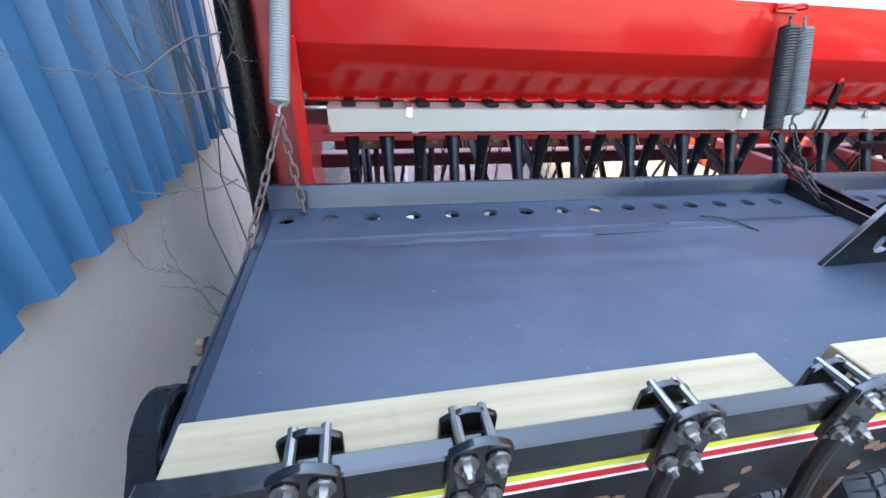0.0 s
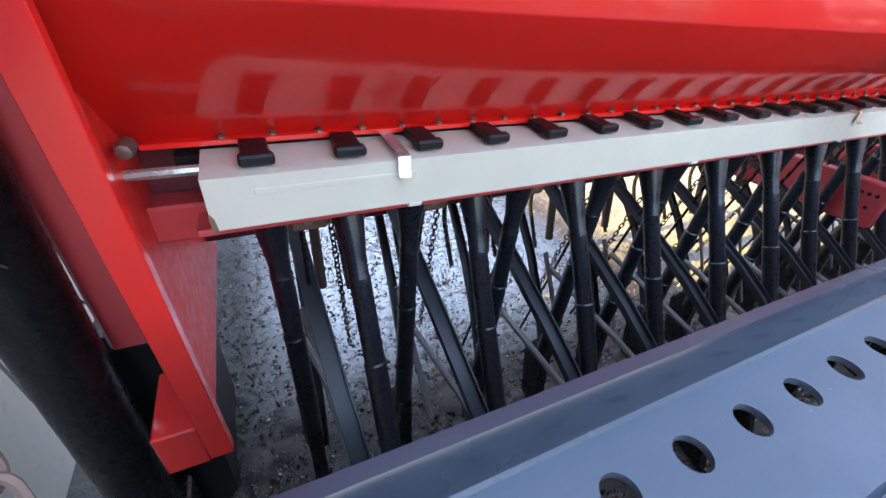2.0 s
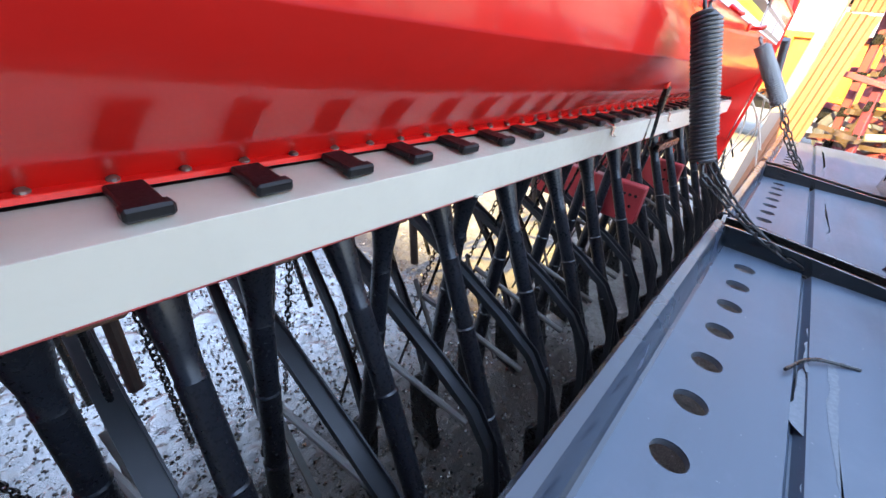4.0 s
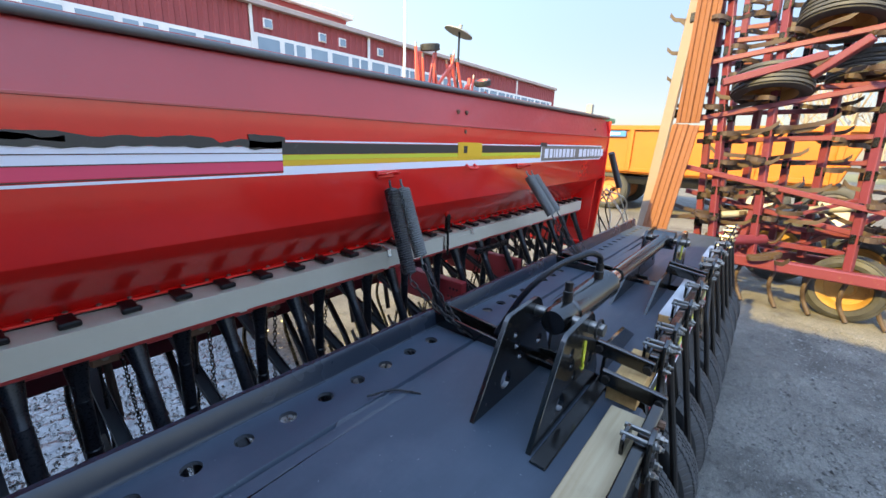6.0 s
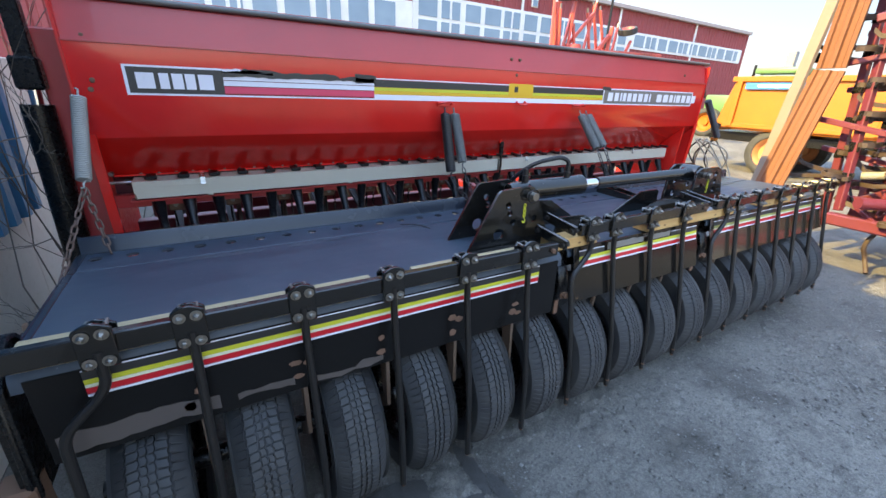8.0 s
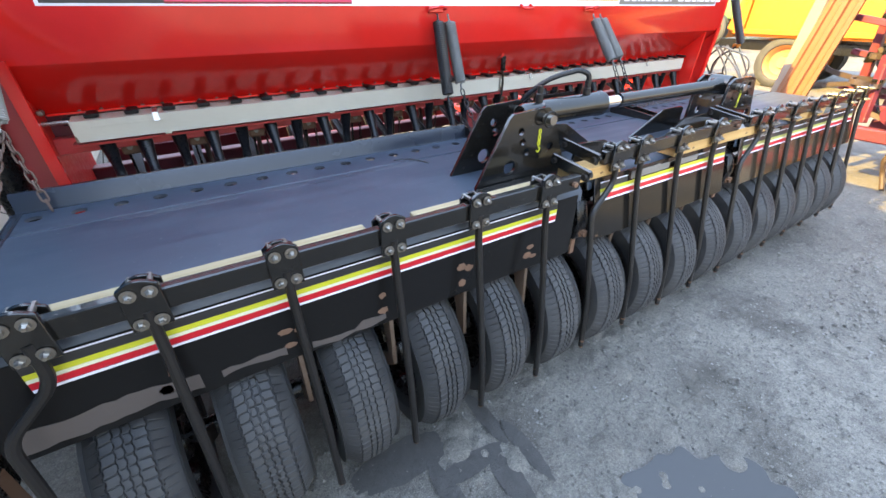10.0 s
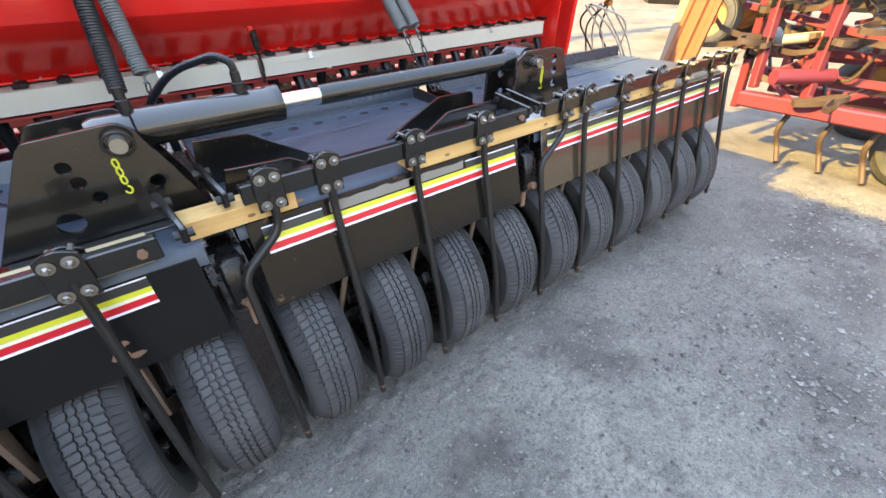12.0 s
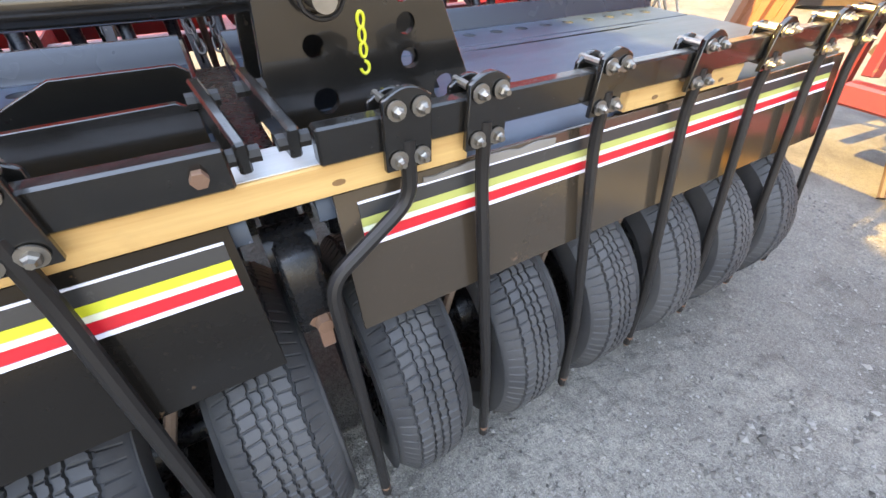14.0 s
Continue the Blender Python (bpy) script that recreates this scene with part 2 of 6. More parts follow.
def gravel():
    m = Nodes("dry_gravel_yard")
    big = m.noise(0.55, 6, 0.62)
    mid = m.noise(5, 5, 0.65)
    fine = m.noise(70, 6, 0.8)
    vor = m.add("ShaderNodeTexVoronoi", Vector=m.co, Scale=150.0)
    pebble = m.add("ShaderNodeTexVoronoi", Vector=m.co, Scale=42.0)
    base = m.mix(m.ramp(big, [(0.35, 0.0), (0.7, 1.0)]), (0.130, 0.119, 0.103), (0.21, 0.195, 0.168))
    base = m.mix(m.ramp(mid, [(0.3, 0.6), (0.55, 0.0)]), base, (0.098, 0.089, 0.078))
    blot = m.noise(1.7, 7, 0.68)
    base = m.mix(m.ramp(blot, [(0.36, 0.85), (0.50, 0.0)]), base, (0.065, 0.059, 0.051))
    grit = m.noise(260, 3, 0.7)
    tone = m.mix(m.ramp(fine, [(0.38, 0.7), (0.56, 0.0)]), base, (0.065, 0.059, 0.053))
    tone = m.mix(m.ramp(grit, [(0.54, 0.0), (0.70, 0.5)]), tone, (0.33, 0.31, 0.28))
    tone = m.mix(m.ramp(grit, [(0.32, 0.5), (0.46, 0.0)]), tone, (0.045, 0.041, 0.037))
    stone = m.ramp(pebble.outputs["Distance"], [(0.10, 1.0), (0.22, 0.0)])
    keep = m.ramp(pebble.outputs["Color"], [(0.72, 0.0), (0.85, 0.5)])
    n = m.add("ShaderNodeMath")
    n.operation = "MULTIPLY"
    m.put(n.inputs[0], stone), m.put(n.inputs[1], keep)
    c = m.mix(n.outputs[0], tone, (0.27, 0.26, 0.24))
    h = m.mix(0.25, m.mix(0.4, fine, m.noise(18, 5, 0.7)), vor.outputs["Distance"])
    h = m.mix(n.outputs[0], h, (1.0, 1.0, 1.0))
    m.bump(h, 1.0, 0.008)
    # dark oily patches soaked into the gravel
    for px, py, rx, ry in ((2.86, -0.42, 0.13, 0.08), (3.9, -0.72, 0.16, 0.10), (4.3, -0.55, 0.32, 0.13), (3.35, -0.95, 0.3, 0.22), (4.0, -0.86, 0.5, 0.16), (4.75, -0.5, 0.4, 0.12), (2.2, -0.35, 0.35, 0.12)):
        off = m.add("ShaderNodeMapping", Vector=m.co)
        off.vector_type = "POINT"
        off.inputs["Location"].default_value = (-px / rx, -py / ry, 0)
        off.inputs["Scale"].default_value = (1 / rx, 1 / ry, 0)
        far = m.add("ShaderNodeVectorMath")
        far.operation = "LENGTH"
        m.put(far.inputs[0], off.outputs[0])
        edge = m.add("ShaderNodeMath")
        edge.operation = "ADD"
        m.put(edge.inputs[0], far.outputs["Value"]), m.put(edge.inputs[1], m.noise(9, 6, 0.75))
        c = m.mix(m.ramp(m.add("ShaderNodeMapRange", Value=edge.outputs[0], From_Min=0.0, From_Max=2.0).outputs[0], [(0.30, 0.6), (0.68, 0.0)]), c, (0.055, 0.050, 0.043))
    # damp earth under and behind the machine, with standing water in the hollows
    sep = m.add("ShaderNodeSeparateXYZ", Vector=m.co)

    def rng(v, a, b, c2, d):
        up = m.add("ShaderNodeMapRange", Value=v)
        up.inputs[1].default_value, up.inputs[2].default_value = a, b
        dn = m.add("ShaderNodeMapRange", Value=v)
        dn.inputs[1].default_value, dn.inputs[2].default_value, dn.inputs[3].default_value, dn.inputs[4].default_value = c2, d, 1.0, 0.0
        k = m.add("ShaderNodeMath")
        k.operation = "MULTIPLY"
        m.put(k.inputs[0], up.outputs[0]), m.put(k.inputs[1], dn.outputs[0])
        return k.outputs[0]

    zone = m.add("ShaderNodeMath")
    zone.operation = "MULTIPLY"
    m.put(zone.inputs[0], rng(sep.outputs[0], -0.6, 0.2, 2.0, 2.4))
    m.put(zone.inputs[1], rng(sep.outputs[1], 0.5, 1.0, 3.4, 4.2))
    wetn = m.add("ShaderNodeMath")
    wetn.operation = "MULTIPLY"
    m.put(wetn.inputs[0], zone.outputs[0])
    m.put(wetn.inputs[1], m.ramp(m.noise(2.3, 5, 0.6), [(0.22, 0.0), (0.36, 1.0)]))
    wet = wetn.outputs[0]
    m.b.inputs["IOR"].default_value = 1.62      # wet silt
    patch = m.add("ShaderNodeMath")
    patch.operation = "MULTIPLY"
    m.put(patch.inputs[0], wet), m.put(patch.inputs[1], rng(sep.outputs[0], 0.25, 0.60, 1.6, 2.0))
    shine = m.add("ShaderNodeMath")
    shine.operation = "MULTIPLY"
    m.put(shine.inputs[0], rng(sep.outputs[1], 1.35, 1.85, 3.4, 3.9)), m.put(shine.inputs[1], patch.outputs[0])
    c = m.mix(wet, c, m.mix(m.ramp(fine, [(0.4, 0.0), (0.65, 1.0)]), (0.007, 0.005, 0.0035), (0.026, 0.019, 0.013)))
    rough = m.mix(wet, m.ramp(fine, [(0.0, 0.85), (1.0, 0.95)]), m.ramp(mid, [(0.35, 0.25), (0.7, 0.6)]))
    rough = m.mix(shine.outputs[0], rough, m.ramp(mid, [(0.35, 0.05), (0.75, 0.22)]))
    m.b.inputs["Coat Roughness"].default_value = 0.06      # a film of water over the pebbles
    return m.done(c, rough, spec=m.ramp(shine.outputs[0], [(0.0, 0.2), (1.0, 1.0)]), coat=shine.outputs[0])


GRAVEL = gravel()
WATER = Nodes("puddle_water")
WATER.bump(WATER.noise(30, 3), 0.05, 0.002)
WATER = WATER.done((0.035, 0.034, 0.033), 0.06, spec=0.6)
DAMP = Nodes("damp_gravel")
DAMP.bump(DAMP.noise(55, 5, 0.75), 0.6, 0.01)
DAMP = DAMP.done(DAMP.mix(DAMP.noise(30, 4), (0.025, 0.024, 0.022), (0.07, 0.065, 0.06)), 0.6)


# ---- building helpers ----
def thing(name, at, label, category, group="", kind=""):
    ob = new(name)
    ob.location = at
    ob.empty_display_size = 0.1
    return tagged(ob, label, category, group, kind)


def base_of(ob):
    p = Vector((0, 0, 0))
    while ob:
        p += ob.location
        ob = ob.parent
    return p


def smooth(me, angle=35):
    me.polygons.foreach_set("use_smooth", [True] * len(me.polygons))
    me.set_sharp_from_angle(angle=radians(angle))


def mesh_of(name, bm, material):
    me = bpy.data.meshes.new(name)
    bmesh.ops.recalc_face_normals(bm, faces=bm.faces)
    bm.to_mesh(me)
    bm.free()
    me.materials.append(material)
    smooth(me)
    return me


def part(name, bm, material, parent=None, label=""):
    """One mesh under a thing or a part; bm is in world metres."""
    if parent is not None:
        bmesh.ops.translate(bm, verts=bm.verts, vec=-base_of(parent))
    ob = new(name, mesh_of(name, bm, material))
    ob.parent = parent
    return tagged(ob, label)


def piece(name, me, parent, place, turn=None):
    """A further object on a shared mesh, at a world place."""
    ob = new(name, me)
    ob.parent = parent
    ob.location = Vector(place) - (base_of(parent) if parent else Vector())
    if turn:
        ob.rotation_euler = turn
    return ob


def box(lo, hi, bevel=0.0, bm=None, seg=1):
    own = bmesh.new()
    lo, hi = Vector(lo), Vector(hi)
    bmesh.ops.create_cube(own, size=1.0, matrix=Matrix.Translation((lo + hi) / 2) @ Matrix.Diagonal((*(hi - lo), 1)))
    if bevel:
        bmesh.ops.bevel(own, geom=own.edges[:], offset=bevel, segments=seg, affect="EDGES", profile=0.5)
    return join(bm, own)


def join(bm, other):
    if bm is None:
        return other
    me = bpy.data.meshes.new("tmp")
    other.to_mesh(me)
    other.free()
    bm.from_mesh(me)
    bpy.data.meshes.remove(me)
    return bm


def prism(pts, axis, a, b, bevel=0.0, bm=None):
    """A plate: the outline pts (in the two other axes, in order) drawn out along axis from a to b."""
    own = bmesh.new()
    put = {"x": lambda u, v, w: (w, u, v), "y": lambda u, v, w: (u, w, v), "z": lambda u, v, w: (u, v, w)}[axis]
    f = own.faces.new([own.verts.new(put(u, v, a)) for u, v in pts])
    got = bmesh.ops.extrude_face_region(own, geom=[f])
    d = Vector(put(0, 0, b)) - Vector(put(0, 0, a))
    bmesh.ops.translate(own, verts=[v for v in got["geom"] if isinstance(v, bmesh.types.BMVert)], vec=d)
    if bevel:
        bmesh.ops.recalc_face_normals(own, faces=own.faces)
        bmesh.ops.bevel(own, geom=[e for e in own.edges if e.calc_face_angle(0) > 0.5], offset=bevel, segments=1, affect="EDGES")
    return join(bm, own)


def sheet(pts, axis, a, b, thick, bm=None):
    """A bent sheet: an open profile with a thickness, drawn out along axis."""
    n = len(pts)
    left = []
    for i, p in enumerate(pts):
        p0, p1 = Vector(pts[max(0, i - 1)]), Vector(pts[min(n - 1, i + 1)])
        d = (p1 - p0).normalized()
        left.append((p[0] - d.y * thick, p[1] + d.x * thick))
    return prism(list(pts) + left[::-1], axis, a, b, bm=bm)


def arc(cx, cy, r, a0, a1, n):
    return [(cx + r * math.cos(radians(a0 + (a1 - a0) * i / n)), cy + r * math.sin(radians(a0 + (a1 - a0) * i / n))) for i in range(n + 1)]


def sweep(points, radius, sides=8, bm=None, closed=False, cap=True):
    """A round bar along points; radius is a number or one for each point."""
    own = bmesh.new()
    pts = [Vector(p) for p in points]
    n = len(pts)
    rad = radius if isinstance(radius, (list, tuple)) else [radius] * n
    rings, up = [], None
    for i, p in enumerate(pts):
        d = (pts[(i + 1) % n] - pts[i - 1]) if closed else (pts[min(n - 1, i + 1)] - pts[max(0, i - 1)])
        d.normalize()
        up = d.orthogonal() if up is None else (up - d * up.dot(d))
        if up.length < 1e-6:
            up = d.orthogonal()
        up.normalize()
        side = d.cross(up)
        rings.append([own.verts.new(p + rad[i] * (math.cos(2 * math.pi * k / sides) * up + math.sin(2 * math.pi * k / sides) * side)) for k in range(sides)])
    for i in range(n if closed else n - 1):
        a, b = rings[i], rings[(i + 1) % n]
        for k in range(sides):
            own.faces.new((a[k], a[(k + 1) % sides], b[(k + 1) % sides], b[k]))
    if cap and not closed:
        own.faces.new(rings[0][::-1])
        own.faces.new(rings[-1])
    return join(bm, own)


def rounded(points, r=0.03, n=4):
    """Corners of a path rounded off."""
    pts = [Vector(p) for p in points]
    out = [pts[0]]
    for a, b, c in zip(pts, pts[1:], pts[2:]):
        r1 = min(r, (a - b).length * 0.45, (c - b).length * 0.45)
        p, q = b + (a - b).normalized() * r1, b + (c - b).normalized() * r1
        for i in range(n + 1):
            t = i / n
            out.append(p * (1 - t) ** 2 + b * 2 * t * (1 - t) + q * t * t)
    return out + [pts[-1]]


def rod(a, b, r, sides=10, bm=None):
    return sweep([a, b], r, sides, bm)


def lathe(profile, sides, axis="x", at=(0, 0, 0), bm=None):
    """profile: (along the axis, radius) in order; closed ends where the radius is 0."""
    own = bmesh.new()
    rings = []
    for w, r in profile:
        ring = []
        for k in range(sides):
            a = 2 * math.pi * k / sides
            u, v = r * math.cos(a), r * math.sin(a)
            ring.append(own.verts.new(Vector({"x": (w, u, v), "y": (u, w, v), "z": (u, v, w)}[axis]) + Vector(at)))
        rings.append(ring)
    for a, b in zip(rings, rings[1:]):
        for k in range(sides):
            own.faces.new((a[k], a[(k + 1) % sides], b[(k + 1) % sides], b[k]))
    bmesh.ops.remove_doubles(own, verts=own.verts, dist=1e-6)
    return join(bm, own)


def coil(a, b, radius, wire, turns, per=14, sides=6, bm=None):
    """A close-wound spring between two points."""
    a, b = Vector(a), Vector(b)
    d = (b - a).normalized()
    u = d.orthogonal().normalized()
    v = d.cross(u)
    n = int(turns * per)
    pts = [a.lerp(b, i / n) + radius * (math.cos(2 * math.pi * i / per) * u + math.sin(2 * math.pi * i / per) * v) for i in range(n + 1)]
    return sweep(pts, wire, sides, bm)


def cut(ob, cutter_bm):
    """Real holes: the cutter is taken out of ob's mesh, which is then fixed."""
    me = bpy.data.meshes.new("cutter")
    bmesh.ops.recalc_face_normals(cutter_bm, faces=cutter_bm.faces)
    bmesh.ops.translate(cutter_bm, verts=cutter_bm.verts, vec=-base_of(ob))
    cutter_bm.to_mesh(me)
    cutter_bm.free()
    tool = new("cutter", me)
    tool.matrix_world = Matrix.Translation(base_of(ob))
    bpy.context.view_layer.update()
    mod = ob.modifiers.new("holes", "BOOLEAN")
    mod.operation, mod.object, mod.solver = "DIFFERENCE", tool, "EXACT"
    dep = bpy.context.evaluated_depsgraph_get()
    made = bpy.data.meshes.new_from_object(ob.evaluated_get(dep))
    ob.modifiers.clear()
    old, ob.data = ob.data, made
    bpy.data.objects.remove(tool)
    bpy.data.meshes.remove(me)
    if old.users == 0:
        bpy.data.meshes.remove(old)
    smooth(ob.data)


# ---- ground ----
def value_noise(X, Y, scale, seed):
    tab = np.random.RandomState(seed).rand(256, 256)
    u, v = X * scale, Y * scale
    i, j = np.floor(u).astype(int), np.floor(v).astype(int)
    fu, fv = u - i, v - j
    fu, fv = fu * fu * (3 - 2 * fu), fv * fv * (3 - 2 * fv)
    g = lambda a, b: tab[a % 256, b % 256]
    return (g(i, j) * (1 - fu) + g(i + 1, j) * fu) * (1 - fv) + (g(i, j + 1) * (1 - fu) + g(i + 1, j + 1) * fu) * fv - 0.5


def stones(X, Y, cell, seed, share):
    """Half-sunk stones: domes at jittered places."""
    r = np.random.RandomState(seed)
    jx, jy, size, keep = r.rand(256, 256), r.rand(256, 256), r.rand(256, 256), r.rand(256, 256)
    i, j = np.floor(X / cell).astype(int), np.floor(Y / cell).astype(int)
    out = np.zeros_like(X)
    for a in (-1, 0, 1):
        for b in (-1, 0, 1):
            p, q = (i + a) % 256, (j + b) % 256
            rad = cell * (0.22 + 0.33 * size[p, q])
            d2 = (X - (i + a + jx[p, q]) * cell) ** 2 + (Y - (j + b + jy[p, q]) * cell) ** 2
            dome = np.sqrt(np.maximum(0, 1 - d2 / rad ** 2)) * rad * 0.55 * (keep[p, q] < share)
            out = np.maximum(out, dome)
    return out


gx = np.concatenate(([-400, -100, -25, -6, -1.5], np.linspace(-0.4, 5.4, 581), [7, 11, 25, 80, 400]))
gy = np.concatenate(([-400, -100, -25, -8, -3], np.linspace(-1.7, 2.7, 441), [4, 7, 20, 80, 400]))
X, Y = np.meshgrid(gx, gy, indexing="ij")
ease = lambda v: np.clip(v, 0, 1)
mask = ease((X + 0.4) / 0.3) * ease((5.4 - X) / 0.4) * ease((Y + 1.7) / 0.3) * ease((2.7 - Y) / 0.3)
H = 0.010 * value_noise(X, Y, 2.1, 1) + 0.006 * value_noise(X, Y, 7, 2) + 0.002 * value_noise(X, Y, 31, 3)
H += np.maximum(stones(X, Y, 0.04, 5, 0.5) * 0.8, stones(X, Y, 0.10, 6, 0.10) * 0.6) - 0.002
nx, ny = len(gx), len(gy)
idx = np.arange(nx * ny).reshape(nx, ny)
quads = np.stack((idx[:-1, :-1], idx[1:, :-1], idx[1:, 1:], idx[:-1, 1:]), axis=-1).reshape(-1, 4)
me = bpy.data.meshes.new("ground")
me.vertices.add(nx * ny)
me.vertices.foreach_set("co", np.stack((X, Y, H * mask), axis=-1).astype(np.float32).ravel())
me.loops.add(quads.size)
me.loops.foreach_set("vertex_index", quads.ravel().astype(np.int32))
me.polygons.add(len(quads))
me.polygons.foreach_set("loop_start", np.arange(0, quads.size, 4, dtype=np.int32))
me.update(calc_edges=True)
me.polygons.foreach_set("use_smooth", np.ones(len(quads), dtype=bool))
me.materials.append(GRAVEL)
ground = new("ground", me)
tagged(ground, "dry grey gravel yard, damp and dark under the seed drill", "ground", kind="structure")


# ---- blue sheet-metal wall with a plastered plinth ----
WALL_X, WALL_TOP, WALL_Y0, WALL_Y1 = -0.15, 3.45, -1.9, 1.65
wall = thing("wall_west", (WALL_X, 0, 0), "blue corrugated sheet-metal wall above a pale plastered plinth", "wall", kind="structure")
PLASTER = painted("pale_plaster", (0.74, 0.70, 0.62), 0.42, (0.36, 0.29, 0.22), 0.5, scale=1.6)
part("plinth", box((WALL_X - 0.35, WALL_Y0, 0), (WALL_X - 0.03, WALL_Y1, 0.95), 0.004), PLASTER, wall, "pale plastered concrete plinth")
prof, y = [], WALL_Y0
while y < WALL_Y1:
    prof += [(WALL_X, y), (WALL_X, y + 0.048), (WALL_X + 0.038, y + 0.068), (WALL_X + 0.038, y + 0.125)]
    y += 0.145
prof += [(WALL_X - 0.02, WALL_Y1 + 0.1)]
part("sheet_cladding", sheet(prof, "z", 0.745, WALL_TOP, 0.004), BLUE, wall, "blue trapezoidal sheet cladding")
part("wall_core", box((WALL_X - 0.35, WALL_Y0, 0.95), (WALL_X - 0.01, WALL_Y1, WALL_TOP - 0.02)), PLASTER, wall)

# unseen low wall, added to throw the shade edge behind the drill
shade_wall = part("unseen_wall_low", box((WALL_X - 0.35, WALL_Y1 + 0.002, 0), (WALL_X - 0.03, 6.5, 1.42), 0.006), PLASTER)
tagged(shade_wall, "unseen low pale plastered wall, added to shade ground behind the drill", "wall", kind="structure")

# ---- tyre packer in three sections, with its deck ----
TYRE_R, TYRE_Y = 0.28, 0.203
SCRAPER = painted("dull_rusty_scraper", (0.055, 0.036, 0.027), 0.7, (0.12, 0.07, 0.045), 0.7, scale=14)


def tyre_mesh():
    """A road tyre: one skin whose tread grooves are modelled row by row."""
    pitch, per = 80, 8
    n = pitch * per
    side = [(-0.055, 0.17), (-0.075, 0.175), (-0.094, 0.205), (-0.098, 0.235), (-0.0945, 0.255)]
    xs = [-0.088, -0.080, -0.066, -0.0528, -0.0515, -0.0475, -0.0462, -0.034, -0.0215, -0.0205, -0.0165, -0.0155, -0.0032, -0.0020, 0.0020, 0.0032, 0.0155, 0.0165, 0.0205, 0.0215, 0.034, 0.0462, 0.0475, 0.0515, 0.0528, 0.066, 0.080, 0.088]
    deep = {0.0515, 0.0475, 0.0205, 0.0165, 0.0020}
    prof = side + [(x, 0.2805 - 1.9 * max(0.0, abs(x) - 0.042) ** 1.3) for x in xs] + [(-x, r) for x, r in side[::-1]]
    bm = bmesh.new()
    rings = []
    for i in range(n):
        a = 2 * math.pi * i / n
        ring = []
        k = i % per
        for x, r in prof:
            zig = 0.0
            if abs(x) < 0.06:
                zig = 0.0012 * (1 if k < 4 else -1)
            d = 0.0
            if abs(x) <= 0.0885 and r > 0.255:
                if round(abs(x), 4) in deep:
                    d = 0.0068
                elif abs(x) > 0.0527 and k == 0:
                    d = 0.0036
                elif 0.0214 < abs(x) < 0.0463 and k == (3 if x > 0 else 6):
                    d = 0.0030
                elif 0.003 < abs(x) < 0.0156 and k == 5:
                    d = 0.0024
            skew = 0.35 * x if abs(x) > 0.02 else 0.0
            aa = a + skew * (1 if x > 0 else -1)
            ring.append(bm.verts.new((0.88 * (x + zig), (r - d) * math.cos(aa), (r - d) * math.sin(aa))))
        rings.append(ring)
    for i in range(n):
        p, q = rings[i], rings[(i + 1) % n]
        for m in range(len(prof) - 1):
            bm.faces.new((p[m], p[m + 1], q[m + 1], q[m]))
    me = mesh_of("tyre", bm, RUBBER)
    smooth(me, 22)
    return me


def rim_mesh():
    bm = lathe([(-0.07, 0.03), (-0.07, 0.06), (-0.02, 0.075), (-0.02, 0.14), (-0.055, 0.15), (-0.078, 0.178), (-0.07, 0.182), (-0.045, 0.165), (0.045, 0.165),
                (0.07, 0.182), (0.078, 0.178), (0.055, 0.15), (0.02, 0.14), (0.02, 0.075), (0.07, 0.06), (0.07, 0.03)], 28)
    bmesh.ops.scale(bm, vec=(0.88, 1, 1), verts=bm.verts)
    return mesh_of("rim", bm, BLACK)


TYRE, RIM = tyre_mesh(), rim_mesh()


def bolt_mesh(r=0.0072, name="bolt"):
    bm = lathe([(0.0, 0.0), (0.0, r * 1.5), (-0.003, r * 1.5), (-0.003, r * 1.05), (-0.011, r * 1.05), (-0.013, r * 0.7), (-0.018, r * 0.55), (-0.018, 0)], 6, "y")
    lathe([(-0.002, 0), (-0.002, r * 1.7), (-0.0045, r * 1.7), (-0.0045, 0)], 14, "y", (0, 0, 0), bm)
    return mesh_of(name, bm, ZINC)


BOLT = bolt_mesh()


def arched(x0, x1, z0, z1, rise, n=8):
    """A plate's outline with an arched top."""
    return [(x0, z0), (x1, z0), (x1, z1)] + [(x1 + (x0 - x1) * i / n, z1 + rise * math.sin(math.pi * i / n)) for i in range(1, n)] + [(x0, z1)]


